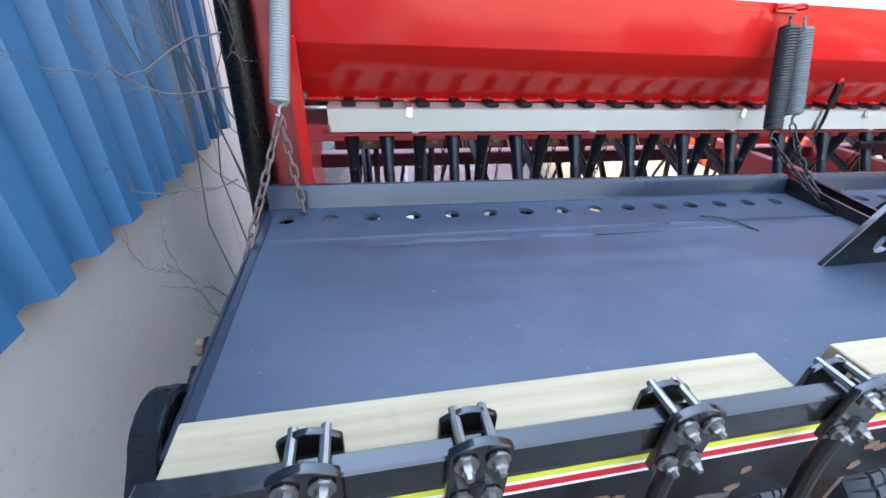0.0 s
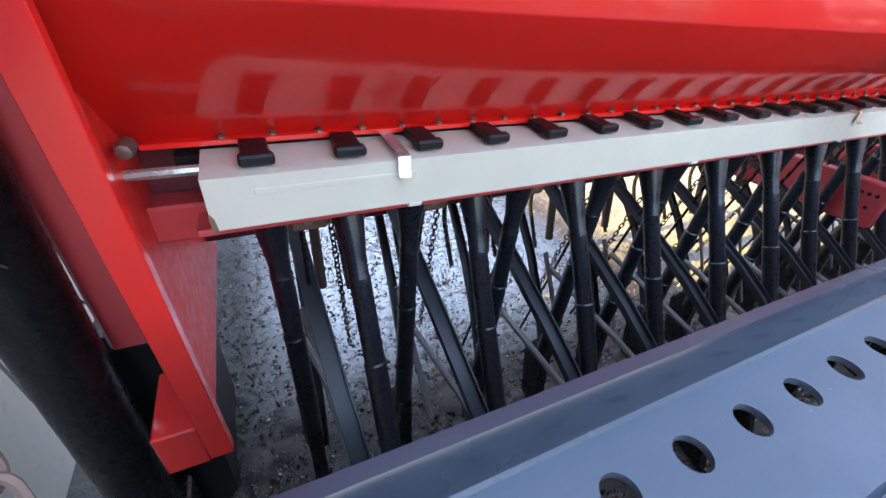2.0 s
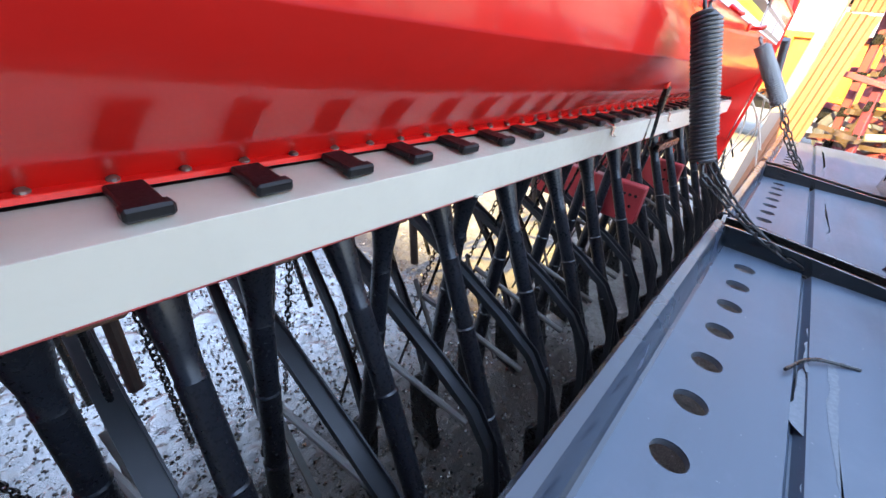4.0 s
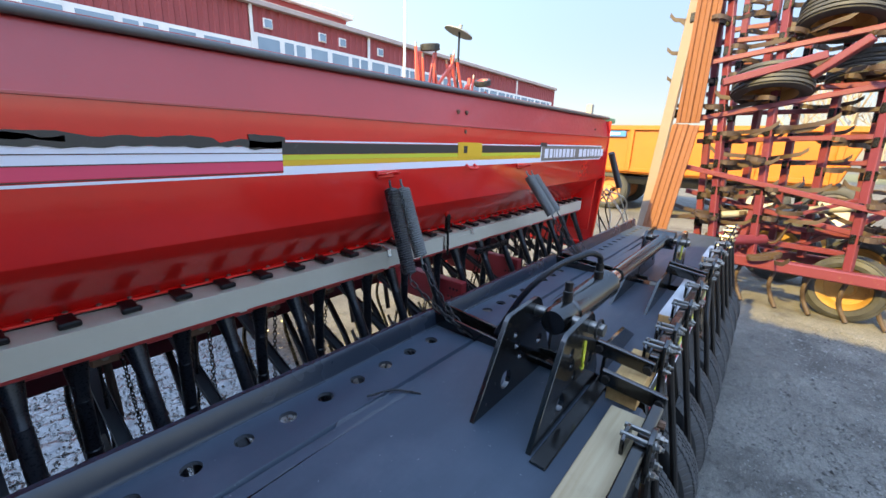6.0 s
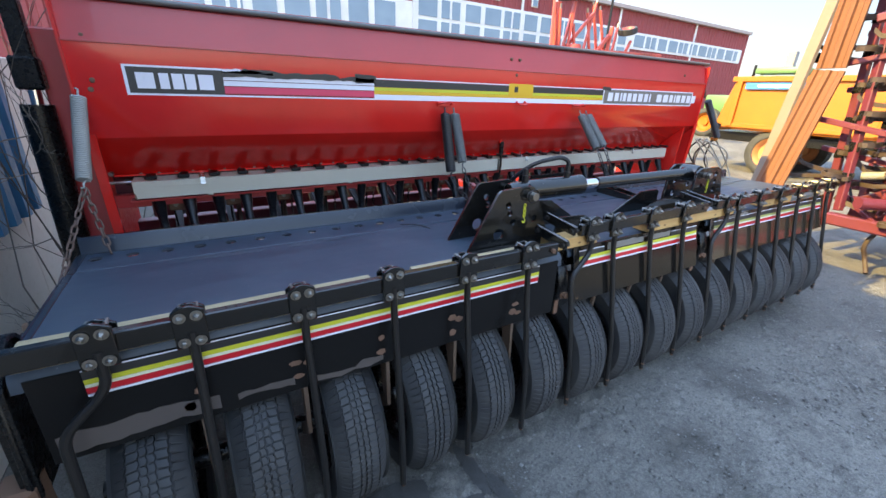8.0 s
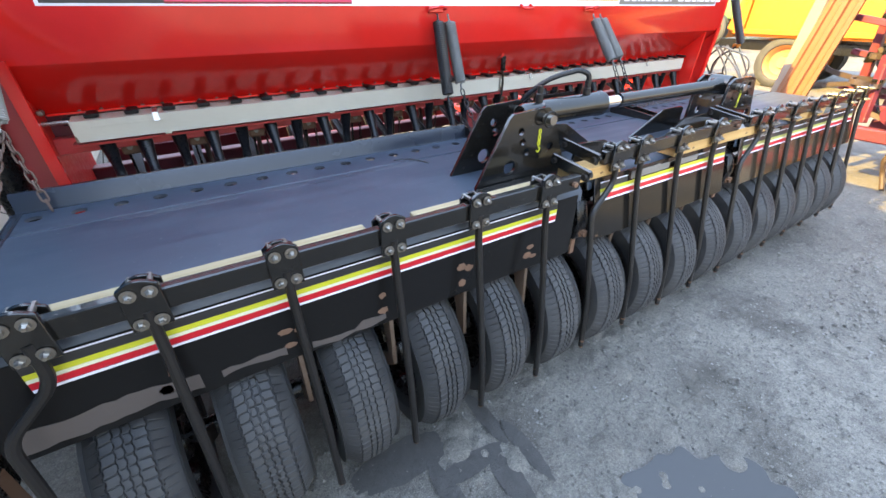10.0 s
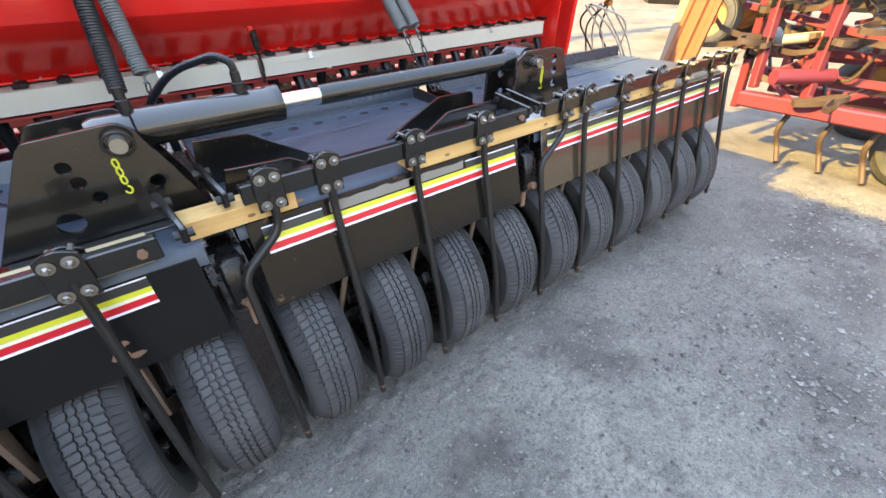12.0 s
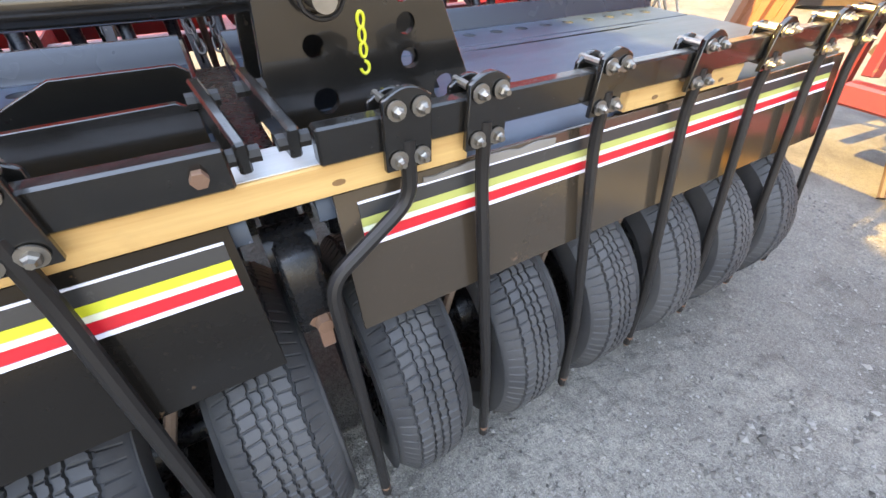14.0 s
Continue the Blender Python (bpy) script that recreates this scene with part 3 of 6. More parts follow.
def harrow(x0, x1, dy, dz, tines, label):
    """The following harrow of one section: a square bar with clamped spring tines. tines: x of clamp, x of tip."""
    yb, zb, reach = dy, dz, 0.057 + 0.75 * dy
    h = thing("following_harrow", ((x0 + x1) / 2, yb, zb + 0.80), label, "harrow", group="following harrow sections")
    part("bar", box((x0, yb + 0.017, zb + 0.806), (x1, yb + 0.041, zb + 0.853), 0.003), ENAMEL, h)
    end = lathe([(-0.010, 0), (-0.010, 0.009), (0.010, 0.009), (0.010, 0)], 6, "y", (x1 - 0.03, yb + 0.016, zb + 0.83))
    part("bar_bolt", end, RUST, h)
    for cx, tx in tines:
        t = part("tine", sweep(rounded(
            [(cx, yb + 0.012, zb + 0.82), (cx, yb + 0.008, zb + 0.735)] +
            ([(tx, yb - 0.012, zb + 0.655)] if abs(cx - tx) > 0.05 else []) +
            [(tx, yb - 0.012 - 0.75 * (reach - 0.012), 0.35), (tx, yb - reach, 0.135)], 0.032, 5),
            0.0105, 10), TINE_STEEL, h)
        part("tip", sweep([(tx, yb - reach + 0.002, 0.165), (tx, yb - reach - 0.0005, 0.128)], [0.0108, 0.007], 10), RUST, t, "bare worn tip")
        plate = prism(arched(cx - 0.032, cx + 0.032, zb + 0.783, zb + 0.872, 0.013), "y", yb + 0.006, yb + 0.016, 0.0015)
        c = part("clamp_plate", plate, ENAMEL, h)
        part("back_plate", prism(arched(cx - 0.032, cx + 0.032, zb + 0.81, zb + 0.856, 0.014), "y", yb + 0.053, yb + 0.061, 0.0015), ENAMEL, c)
        for bx in (-0.0158, 0.0158):
            for bz in (0.861, 0.799):
                piece("bolt", BOLT, c, (cx + bx, yb + 0.006, zb + bz), (0, random.random() * 3, 0))
                part("bolt_shank", rod((cx + bx, yb + 0.01, zb + bz), (cx + bx, yb + 0.066, zb + bz), 0.0055, 8), ZINC, c)
    return h


def tilted(bm, y, z, lean):
    """Leans an upright sheet: what lies below z comes forward by lean for each metre."""
    for v in bm.verts:
        v.co.y -= lean * (z - v.co.z)
    return bm


def section(x0, x1, dy, dz, tyres, hole_x, stripe, label, front, coat=PANEL, lean=0.0):
    """One hinged section of the packer: deck, front panel, tyres. front: the deck's front fold, as (y, z)."""
    s = thing("packer_section", ((x0 + x1) / 2, TYRE_Y, 0), label, "roller", group="tyre packer sections")
    yp = 0.05 + dy
    prof = [(0.756, 0.832), (0.752, 0.841), (0.742, 0.841), (0.738, 0.835), (0.733, 0.80), (0.728, 0.790), (0.720, 0.787)]
    part("deck_flange", sheet(prof, "x", x0, x1, -0.005), FLANGE, s, "black upturned flange")
    prof = [(0.7195, 0.787), (0.574, 0.787), (0.570, 0.777), (0.561, 0.777), (0.557, 0.789), (0.40, 0.790)] + front
    deck = part("deck_plate", sheet(prof, "x", x0, x1, -0.005), DECK, s, "bent black sheet deck with a row of holes")
    if hole_x:
        cutter = bmesh.new()
        for hx in hole_x:
            lathe([(-0.03, 0), (-0.03, 0.0195), (0.03, 0.0195), (0.03, 0)], 20, "z", (hx, 0.667, 0.787), cutter)
        cut(deck, cutter)
    for hx in hole_x:
        part("hole_rim", lathe([(-0.004, 0.0190), (0.0026, 0.0193), (0.0032, 0.0205), (0.0012, 0.0222), (0.0003, 0.0226)], 22, "z", (hx, 0.667, 0.787)), HOLE_EDGE, s)
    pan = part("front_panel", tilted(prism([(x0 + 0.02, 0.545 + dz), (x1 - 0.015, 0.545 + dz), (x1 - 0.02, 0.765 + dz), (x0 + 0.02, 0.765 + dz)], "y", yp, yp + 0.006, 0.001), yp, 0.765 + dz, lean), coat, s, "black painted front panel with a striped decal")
    za, (sx0, sx1) = 0.70 + dz * 0.3, stripe
    for nm, z0, h, mt in (("white_line", 0.0, 0.006, F_WHITE), ("red_stripe", 0.007, 0.015, F_RED), ("cream_stripe", 0.0225, 0.008, F_CREAM), ("yellow_stripe", 0.031, 0.012, F_YELLOW_OLD if coat is PANEL_C else F_YELLOW), ("black_stripe", 0.0435, 0.02, F_BLACK), ("thin_line", 0.064, 0.003, F_WHITE)):
        torn = [(sx0, 2.0), (2.47, sx1)] if coat is PANEL_B and z0 > 0.04 else [(sx0, sx1)]
        for a, b in torn:
            part(nm, tilted(box((a, yp - 0.0012, za + z0 - 0.005), (b, yp + 0.001, za + z0 + h - 0.005)), yp, 0.765 + dz, lean), mt, pan)
    part("axle", rod((x0 + 0.03, TYRE_Y, TYRE_R), (x1 - 0.03, TYRE_Y, TYRE_R), 0.03, 12), BLACK, s)
    part("frame_beam", box((x0 + 0.02, 0.10 + dy, 0.66 + dz), (x1 - 0.02, 0.22 + dy, 0.76 + dz), 0.006), BLACK, s)
    part("rear_beam", box((x0 + 0.02, 0.50, 0.69), (x1 - 0.02, 0.58, 0.77), 0.006), BLACK, s)
    for tx in tyres:
        t = piece("tyre", TYRE, s, (tx, TYRE_Y, TYRE_R), (random.random() * 6, 0, 0))
        r = new("rim", RIM)
        r.parent = t
    for tx in list(tyres)[1:]:
        ax = tx - 0.125
        arm = prism([(0.10, 0.66), (0.14, 0.66), (0.08, 0.40), (TYRE_Y + 0.03, TYRE_R - 0.02), (TYRE_Y - 0.03, TYRE_R - 0.02), (0.045, 0.38), (0.055, 0.58)], "x", ax - 0.006, ax + 0.006, 0.001)
        if coat is PANEL:
            part("scraper_arm", arm, SCRAPER, s, "rusty scraper arm between the tyres")
        else:
            arm.free()
            part("scraper_rod", rod((ax - 0.035, 0.055 + dy, 0.40), (ax + 0.045, 0.085 + dy, 0.60), 0.009, 8), SCRAPER, s, "thin rusty scraper rod")
    return s


FOLD_A = [(0.13, 0.790), (0.09, 0.788), (0.07, 0.783), (0.059, 0.770), (0.056, 0.74)]
FOLD_B = [(0.17, 0.787), (0.13, 0.784), (0.11, 0.778), (0.10, 0.766), (0.098, 0.745)]
A_HOLES = [0.261 + 0.0978 * i for i in range(15)]
M_HOLES = [1.86 + 0.0957 * i for i in range(9)]
R_HOLES = [2.95 + 0.0935 * i for i in range(14)]
A_TYRES = [0.392 + 0.2495 * i for i in range(6)]
M_TYRES = [1.896 + 0.2515 * i for i in range(4)]
R_TYRES = [2.90 + 0.246 * i for i in range(6)]
sec_a = section(0.215, 1.725, 0.0, 0.0, A_TYRES, A_HOLES, (0.325, 1.612), "black tyre packer section with a perforated deck", FOLD_A)
sec_m = section(1.80, 2.715, 0.035, 0.02, M_TYRES, M_HOLES, (1.85, 2.685), "short black middle tyre packer section", FOLD_B, PANEL_B, 0.22)
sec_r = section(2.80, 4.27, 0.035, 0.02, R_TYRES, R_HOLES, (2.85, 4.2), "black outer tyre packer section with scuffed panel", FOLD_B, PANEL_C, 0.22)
harrow(0.225, 1.66, 0.0, 0.0, [(0.373, 0.285), (0.535, 0.53), (0.775, 0.78), (1.02, 1.02), (1.27, 1.27), (1.52, 1.52)], "black square harrow bar with six bent spring tines")
harrow(1.83, 2.72, 0.05, 0.03, [(1.888, 1.777), (2.028, 2.03), (2.277, 2.285), (2.53, 2.535)], "black square harrow bar with four bent spring tines")
harrow(2.81, 4.275, 0.05, 0.03, [(2.918, 2.784), (3.035, 3.03), (3.27, 3.28), (3.52, 3.53), (3.77, 3.77), (4.02, 4.02), (4.225, 4.25)], "black square harrow bar with clamped spring tines")

PALE_TOP = wood("silver_grey_wood", (0.50, 0.50, 0.50), (0.38, 0.37, 0.36))
KNOT = wood("dark_wood_knot", (0.22, 0.11, 0.04), (0.13, 0.06, 0.025))
# wooden battens laid under the harrow bars
for x0, x1, y0, y1, z0, z1, mt in ((0.226, 0.986, 0.044, 0.121, 0.7905, 0.823, WOOD_PALE), (1.12, 1.64, 0.044, 0.119, 0.7905, 0.823, WOOD_PALE),
                                   (1.70, 1.945, 0.078, 0.15, 0.790, 0.833, WOOD), (2.27, 3.02, 0.076, 0.15, 0.790, 0.834, WOOD), (3.36, 3.72, 0.082, 0.15, 0.790, 0.828, WOOD)):
    b = part("wooden_batten", box((x0, y0, z0), (x1, y1, z1), 0.002), mt)
    tagged(b, "raw sawn wooden batten laid along the packer deck", "batten", group="wooden battens")
    for k in range(int((x1 - x0) / 0.22) + 1):
        kx, kz = x0 + 0.09 + 0.21 * k + 0.05 * math.sin(9 * k + x0), z0 + 0.4 * (z1 - z0)
        part("knot", prism([(kx + 0.009 * math.cos(q * math.pi / 5), kz + 0.0045 * math.sin(q * math.pi / 5)) for q in range(10)], "y", y0 - 0.0006, y0 + 0.002), KNOT, b)
    # the long batten's upper face is a paler grey than its sides
    if mt is WOOD and x0 > 2.0:
        part("pale_top", box((x0 + 0.003, y0 + 0.006, z1), (x1 - 0.003, y1, z1 + 0.0015)), PALE_TOP, b, "silver-grey upper face")

# ---- hydraulic cylinder between its lug plates ----
cyl = thing("hydraulic_cylinder", (2.2, 0.275, 0.98), "black hydraulic cylinder with a chromed rod and hose elbow", "cylinder")
AX = (0.275, 0.985)
part("barrel", lathe([(1.62, 0.0), (1.62, 0.03), (1.635, 0.036), (1.70, 0.036), (1.705, 0.041), (1.985, 0.041), (1.99, 0.044), (2.015, 0.044), (2.02, 0.03), (2.02, 0.0)], 28, "x", (0, *AX)), ENAMEL, cyl, "black painted barrel with rust")
part("rod", lathe([(2.01, 0), (2.01, 0.0215), (2.125, 0.0215), (2.125, 0)], 24, "x", (0, *AX)), CHROME, cyl, "bare chromed rod end")
part("rod_sleeve", lathe([(2.12, 0), (2.12, 0.026), (2.80, 0.026), (2.815, 0.034), (2.90, 0.034), (2.90, 0)], 24, "x", (0, *AX)), ENAMEL, cyl)
part("eye", lathe([(-0.045, 0), (-0.045, 0.043), (0.045, 0.043), (0.045, 0)], 24, "y", (2.875, *AX)), ENAMEL, cyl)
for px, pr in ((1.70, 0.013), (1.93, 0.014)):
    port = part("port", lathe([(0.03, 0), (0.03, pr), (0.06, pr), (0.062, pr * 0.8), (0.085, pr * 0.8), (0.085, 0)], 12, "z", (px, *AX)), TINE_STEEL, cyl, "hydraulic port with a hose fitting")
hp = Vector((1.93, AX[0], AX[1] + 0.07))
part("hose_elbow", sweep(rounded([hp, hp + Vector((0, 0, 0.035)), hp + Vector((-0.03, 0.02, 0.05)), hp + Vector((-0.12, 0.08, 0.02)), hp + Vector((-0.19, 0.14, -0.06)), hp + Vector((-0.23, 0.20, -0.20))], 0.05, 6), 0.009, 10), HOSE, cyl, "black hydraulic hose")


def lug(parent, y, pts, hole_list):
    ob = part("lug_plate", prism(pts, "y", y, y + 0.012, 0.001), ENAMEL, parent, "black lug plate with drilled holes")
    cutter = bmesh.new()
    for hx, hz, r in hole_list:
        lathe([(-0.03, 0), (-0.03, r), (0.03, r), (0.03, 0)], 20, "y", (hx, y + 0.006, hz), cutter)
    cut(ob, cutter)
    return ob


lug_a = thing("cylinder_bracket", (1.55, 0.27, 0.79), "pair of black lug plates welded to the deck", "bracket")
PL_A = [(1.395, 0.792), (1.775, 0.792), (1.775, 0.83), (1.70, 0.995)] + [(1.665 + 0.035 * math.cos(radians(a)), 0.985 + 0.035 * math.sin(radians(a))) for a in (40, 70, 90)] + [(1.53, 1.012), (1.515, 1.0)]
HO_A = [(1.565, 0.955, 0.013), (1.575, 0.922, 0.013), (1.595, 0.885, 0.013), (1.70, 0.89, 0.015), (1.53, 0.845, 0.024)]
for yy in (0.20, 0.34):
    lug(lug_a, yy, PL_A, HO_A)
part("base_angle", box((1.38, 0.16, 0.785), (1.79, 0.195, 0.80), 0.002), ENAMEL, lug_a)
pin = part("pin", lathe([(0.165, 0), (0.165, 0.015), (0.37, 0.015), (0.37, 0)], 18, "y", (1.665, 0, 0.985)), ZINC, lug_a, "zinc-plated locking pin with a ring clip")
part("ring_clip", sweep([(1.665 + 0.026 * math.cos(a * math.pi / 12), 0.178, 0.985 + 0.024 * math.sin(a * math.pi / 12)) for a in range(24)], 0.003, 6, closed=True), TINE_STEEL, pin)
lug_r = thing("cylinder_bracket", (2.9, 0.27, 0.79), "pair of black lug plates holding the cylinder rod", "bracket")
PL_R = [(2.78, 0.792), (3.13, 0.792), (3.03, 1.01), (2.99, 1.022), (2.84, 1.022), (2.80, 1.0)]
HO_R = [(2.86, 0.93, 0.014), (2.865, 0.86, 0.018), (2.985, 0.985, 0.015), (2.99, 0.945, 0.014), (2.995, 0.90, 0.014), (3.055, 0.85, 0.02)]
for yy in (0.20, 0.34):
    lug(lug_r, yy, PL_R, HO_R)
pin = part("pin", lathe([(0.165, 0), (0.165, 0.015), (0.37, 0.015), (0.37, 0)], 18, "y", (2.873, 0, 0.985)), ZINC, lug_r, "zinc-plated locking pin with a ring clip")
part("ring_clip", sweep([(2.873 + 0.026 * math.cos(a * math.pi / 12), 0.178, 0.985 + 0.022 * math.sin(a * math.pi / 12)) for a in range(24)], 0.003, 6, closed=True), TINE_STEEL, pin)

# gusset plates and hinge ribs on the deck
for nm, yy, pts in (("left", 0.34, [(1.775, 0.79), (2.12, 0.79), (1.93, 0.905), (1.80, 0.915)]), ("left", 0.19, [(1.81, 0.79), (2.14, 0.79), (1.98, 0.872), (1.83, 0.88)]),
                    ("right", 0.33, [(2.33, 0.79), (2.715, 0.79), (2.715, 0.885), (2.70, 0.895), (2.56, 0.895)]), ("right", 0.20, [(2.33, 0.79), (2.71, 0.79), (2.71, 0.875), (2.69, 0.888), (2.50, 0.884)])):
    g = part("gusset_plate", prism(pts, "y", yy, yy + 0.01, 0.001), ENAMEL)
    tagged(g, "black sloping gusset plate welded on the deck", "gusset", group="deck gussets")
for gx in (1.728, 1.797, 2.718, 2.797):
    rib = part("hinge_rib", prism([(0.30, 0.79), (0.735, 0.79), (0.742, 0.838), (0.70, 0.838), (0.40, 0.815), (0.30, 0.81)], "x", gx - 0.004, gx + 0.004, 0.001), ENAMEL)
    tagged(rib, "black upright rib at the end of the deck", "rib", group="hinge ribs")
for gx, y0, z0 in ((1.705, 0.02, 0.835), (1.80, 0.07, 0.86), (2.735, 0.07, 0.865), (2.79, 0.075, 0.868)):
    link = thing("hinge_link", (gx, y0, z0), "black flat hinge link with a rusty bolt", "link", group="hinge links")
    bm = box((-0.007, 0, -0.02), (0.007, 0.15, 0.02), 0.003)
    bmesh.ops.transform(bm, matrix=Matrix.Translation((gx, y0, z0)) @ pose(0, 0, 0, 10, 0, 8), verts=bm.verts)
    part("strap", bm, ENAMEL, link)
    part("bolt", lathe([(-0.018, 0), (-0.018, 0.010), (0.018, 0.010), (0.018, 0)], 8, "x", (gx, y0 + 0.012, z0)), TINE_STEEL, link)
    part("bolt", lathe([(-0.018, 0), (-0.018, 0.010), (0.018, 0.010), (0.018, 0)], 8, "x", (gx - 0.016, y0 + 0.13, z0 + 0.023)), TINE_STEEL, link)


def ragged(x0, x1, v0, v1, seed, rough=0.012, step=0.018):
    """An outline of a torn strip along x between two levels."""
    r = random.Random(seed)
    n = max(3, int((x1 - x0) / step))
    lo, hi, a, b = [], [], 0.0, 0.0
    for i in range(n + 1):
        x = x0 + (x1 - x0) * i / n
        a += r.uniform(-1, 1) * rough * 0.5
        b += r.uniform(-1, 1) * rough * 0.5
        a, b = a * 0.8, b * 0.8
        if r.random() < 0.08:
            b += r.uniform(-1, 1) * rough * 2
        lo.append((x, v0 + a)), hi.append((x, v1 + b))
    return lo + hi[::-1]


def crack(x0, x1, v, seed):
    """A torn line of varying width along x on the deck."""
    r = random.Random(seed)
    n = int((x1 - x0) / 0.012)
    mid, wid, lo, hi = 0.0, 0.002, [], []
    for i in range(n + 1):
        mid = 0.88 * mid + r.uniform(-0.0022, 0.0022)
        wid = max(0.0006, 0.75 * wid + r.uniform(-0.0008, 0.0016) + (0.005 if r.random() < 0.06 else 0))
        x = x0 + (x1 - x0) * i / n
        lo.append((x, v + mid - wid)), hi.append((x, v + mid + wid))
    return prism(lo + hi[::-1], "z", 0.7915, 0.7938)


# peeling paint and sheet seams on the decks
for par, x0, x1, v0, v1, sd in ((sec_a, 0.235, 1.70, 0.418, 0.520, 1), (sec_m, 1.81, 2.70, 0.42, 0.520, 2), (sec_r, 2.82, 4.25, 0.42, 0.520, 3)):
    part("overlap_strip", prism(ragged(x0 + 0.005, x1, v0, v1, sd, 0.006), "z", 0.7905, 0.7925), DECK_STRIP, par, "ragged overlapping sheet strip")
    part("worn_band", prism(ragged(x0 + 0.09, x1 - 0.12, v1 + 0.004, v1 + 0.034, sd + 40, 0.012), "z", 0.7905, 0.7915), DECK_DUSTY, par, "dusty worn band of old paint")
    part("torn_end", prism(ragged(x0 + 0.075, x0 + 0.135, v1 + 0.010, v1 + 0.026, sd + 20, 0.014, 0.008), "z", 0.7905, 0.7922), CRACK, par, "dark torn end of the old paint")
    part("front_sheet", prism(ragged(x0 + 0.005, x1, 0.135 if par is sec_a else 0.178, v0 - 0.002, sd + 30, 0.003), "z", 0.7903, 0.7913), DECK_FRONT, par, "paler blue-grey front sheet of the deck")
    nick = random.Random(sd + 90)
    for k in range(int((x1 - x0) * 13)):
        nx, ny, nl = nick.uniform(x0 + 0.15, x1 - 0.1), v0 + nick.gauss(0.0, 0.022), nick.uniform(0.008, 0.022)
        part("paint_chip", prism([(nx, ny), (nx + 0.003, ny + 0.001), (nx + 0.003 + nl * 0.3, ny + nl), (nx + nl * 0.3, ny + nl * 0.9)], "z", 0.7905, 0.7932), (CRACK, DECK_DUSTY, HOLE_EDGE)[k % 3], par)
for par, x0, x1, v, sd in ((sec_a, 0.42, 0.80, 0.524, 4), (sec_a, 0.80, 1.46, 0.523, 5), (sec_a, 0.62, 1.40, 0.424, 6), (sec_a, 1.30, 1.42, 0.556, 14),
                           (sec_r, 2.98, 4.1, 0.522, 7), (sec_r, 3.1, 3.9, 0.42, 8), (sec_m, 2.0, 2.62, 0.522, 9), (sec_m, 1.9, 2.5, 0.42, 10)):
    part("paint_crack", crack(x0, x1, v, sd), CRACK, par, "ragged crack in the black paint")
    part("lifted_edge", prism(ragged(x0 + 0.03, x1 - 0.05, v + 0.0035, v + 0.010, sd + 70, 0.006, 0.014), "z", 0.7915, 0.7945), DECK_DUSTY, par, "pale lifted edge of old paint")
part("loose_strip", sweep(rounded([(1.30, 0.585, 0.80), (1.36, 0.56, 0.803), (1.40, 0.50, 0.796)], 0.03), 0.0026, 6), BLACK, sec_a)

# rusty weld spots on the panels, and scraped patches
SPOT = painted("pinkish_rust", (0.26, 0.14, 0.095), 0.7, (0.16, 0.08, 0.05), 0.7, scale=30)
SCRAPED = painted("scraped_grey_metal", (0.30, 0.29, 0.28), 0.45, (0.15, 0.12, 0.09), 0.6, scale=20)


def blob(x, z, rx, rz, y, seed):
    r = random.Random(seed)
    pts = [(x + rx * (0.75 + 0.4 * r.random()) * math.cos(2 * math.pi * i / 14), z + rz * (0.75 + 0.4 * r.random()) * math.sin(2 * math.pi * i / 14)) for i in range(14)]
    return prism(pts, "y", y - 0.0012, y + 0.001)


rw = random.Random(77)
for par, tyres, yp, zz in ((sec_a, A_TYRES, 0.05, 0.0), (sec_m, M_TYRES, 0.085, 0.02), (sec_r, R_TYRES, 0.085, 0.02)):
    for tx in tyres[1:]:
        for ox, oz in ((-0.150, 0.635), (-0.118, 0.628), (-0.140, 0.592), (-0.108, 0.585)):
            if rw.random() < 0.75:
                part("rust_spot", blob(tx + ox + rw.uniform(-0.008, 0.008), oz + zz + rw.uniform(-0.008, 0.008), rw.uniform(0.009, 0.018), rw.uniform(0.008, 0.014), yp, rw.random()), SPOT, par, "pinkish rusty weld spot")
for par, x0, x1, v0, v1, yp, sd in ((sec_m, 2.02, 2.30, 0.742, 0.778, 0.0785, 61), (sec_m, 2.26, 2.46, 0.744, 0.772, 0.0785, 62), (sec_r, 2.95, 3.2, 0.762, 0.778, 0.0815, 63)):
    part("scraped_patch", prism(ragged(x0, x1, v0, v1, sd, 0.008), "y", yp - 0.0016, yp + 0.001), SCRAPED, par, "scraped bare patch where the decal tore off")
# hinge blocks between the sections
for x0, x1 in ((1.733, 1.792), (2.723, 2.792)):
    # added sheet: blocks the bright ground that would show through the section gap
    pan = part("gap_cover", box((x0, 0.12, 0.762), (x1, 0.75, 0.774), 0.002), BLACK)
    tagged(pan, "black sheet added to keep the gap between deck sections dark", "pan", group="hinge pans")
for gx in (1.762, 2.758):
    hb = thing("hinge_block", (gx, 0.1, 0.62), "black hinge block with a bolt and a rusty tab", "hinge", group="section hinges")
    part("block", prism([(0.06, 0.58), (0.16, 0.56), (0.22, 0.66), (0.20, 0.745), (0.07, 0.72), (0.05, 0.65)], "x", gx - 0.026, gx + 0.026, 0.006), BLACK, hb)
    part("tube", rod((gx - 0.034, 0.13, 0.70), (gx + 0.034, 0.13, 0.70), 0.035, 16), BLACK, hb)
    part("bolt", lathe([(-0.016, 0), (-0.016, 0.013), (0.0, 0.013), (0.0, 0.02), (0.02, 0.02), (0.02, 0)], 6, "y", (gx + 0.008, 0.055, 0.605)), RUST, hb)
    part("tab", box((gx + 0.0, 0.085, 0.50), (gx + 0.022, 0.093, 0.575), 0.002), SPOT, hb, "rusty hanging tab")

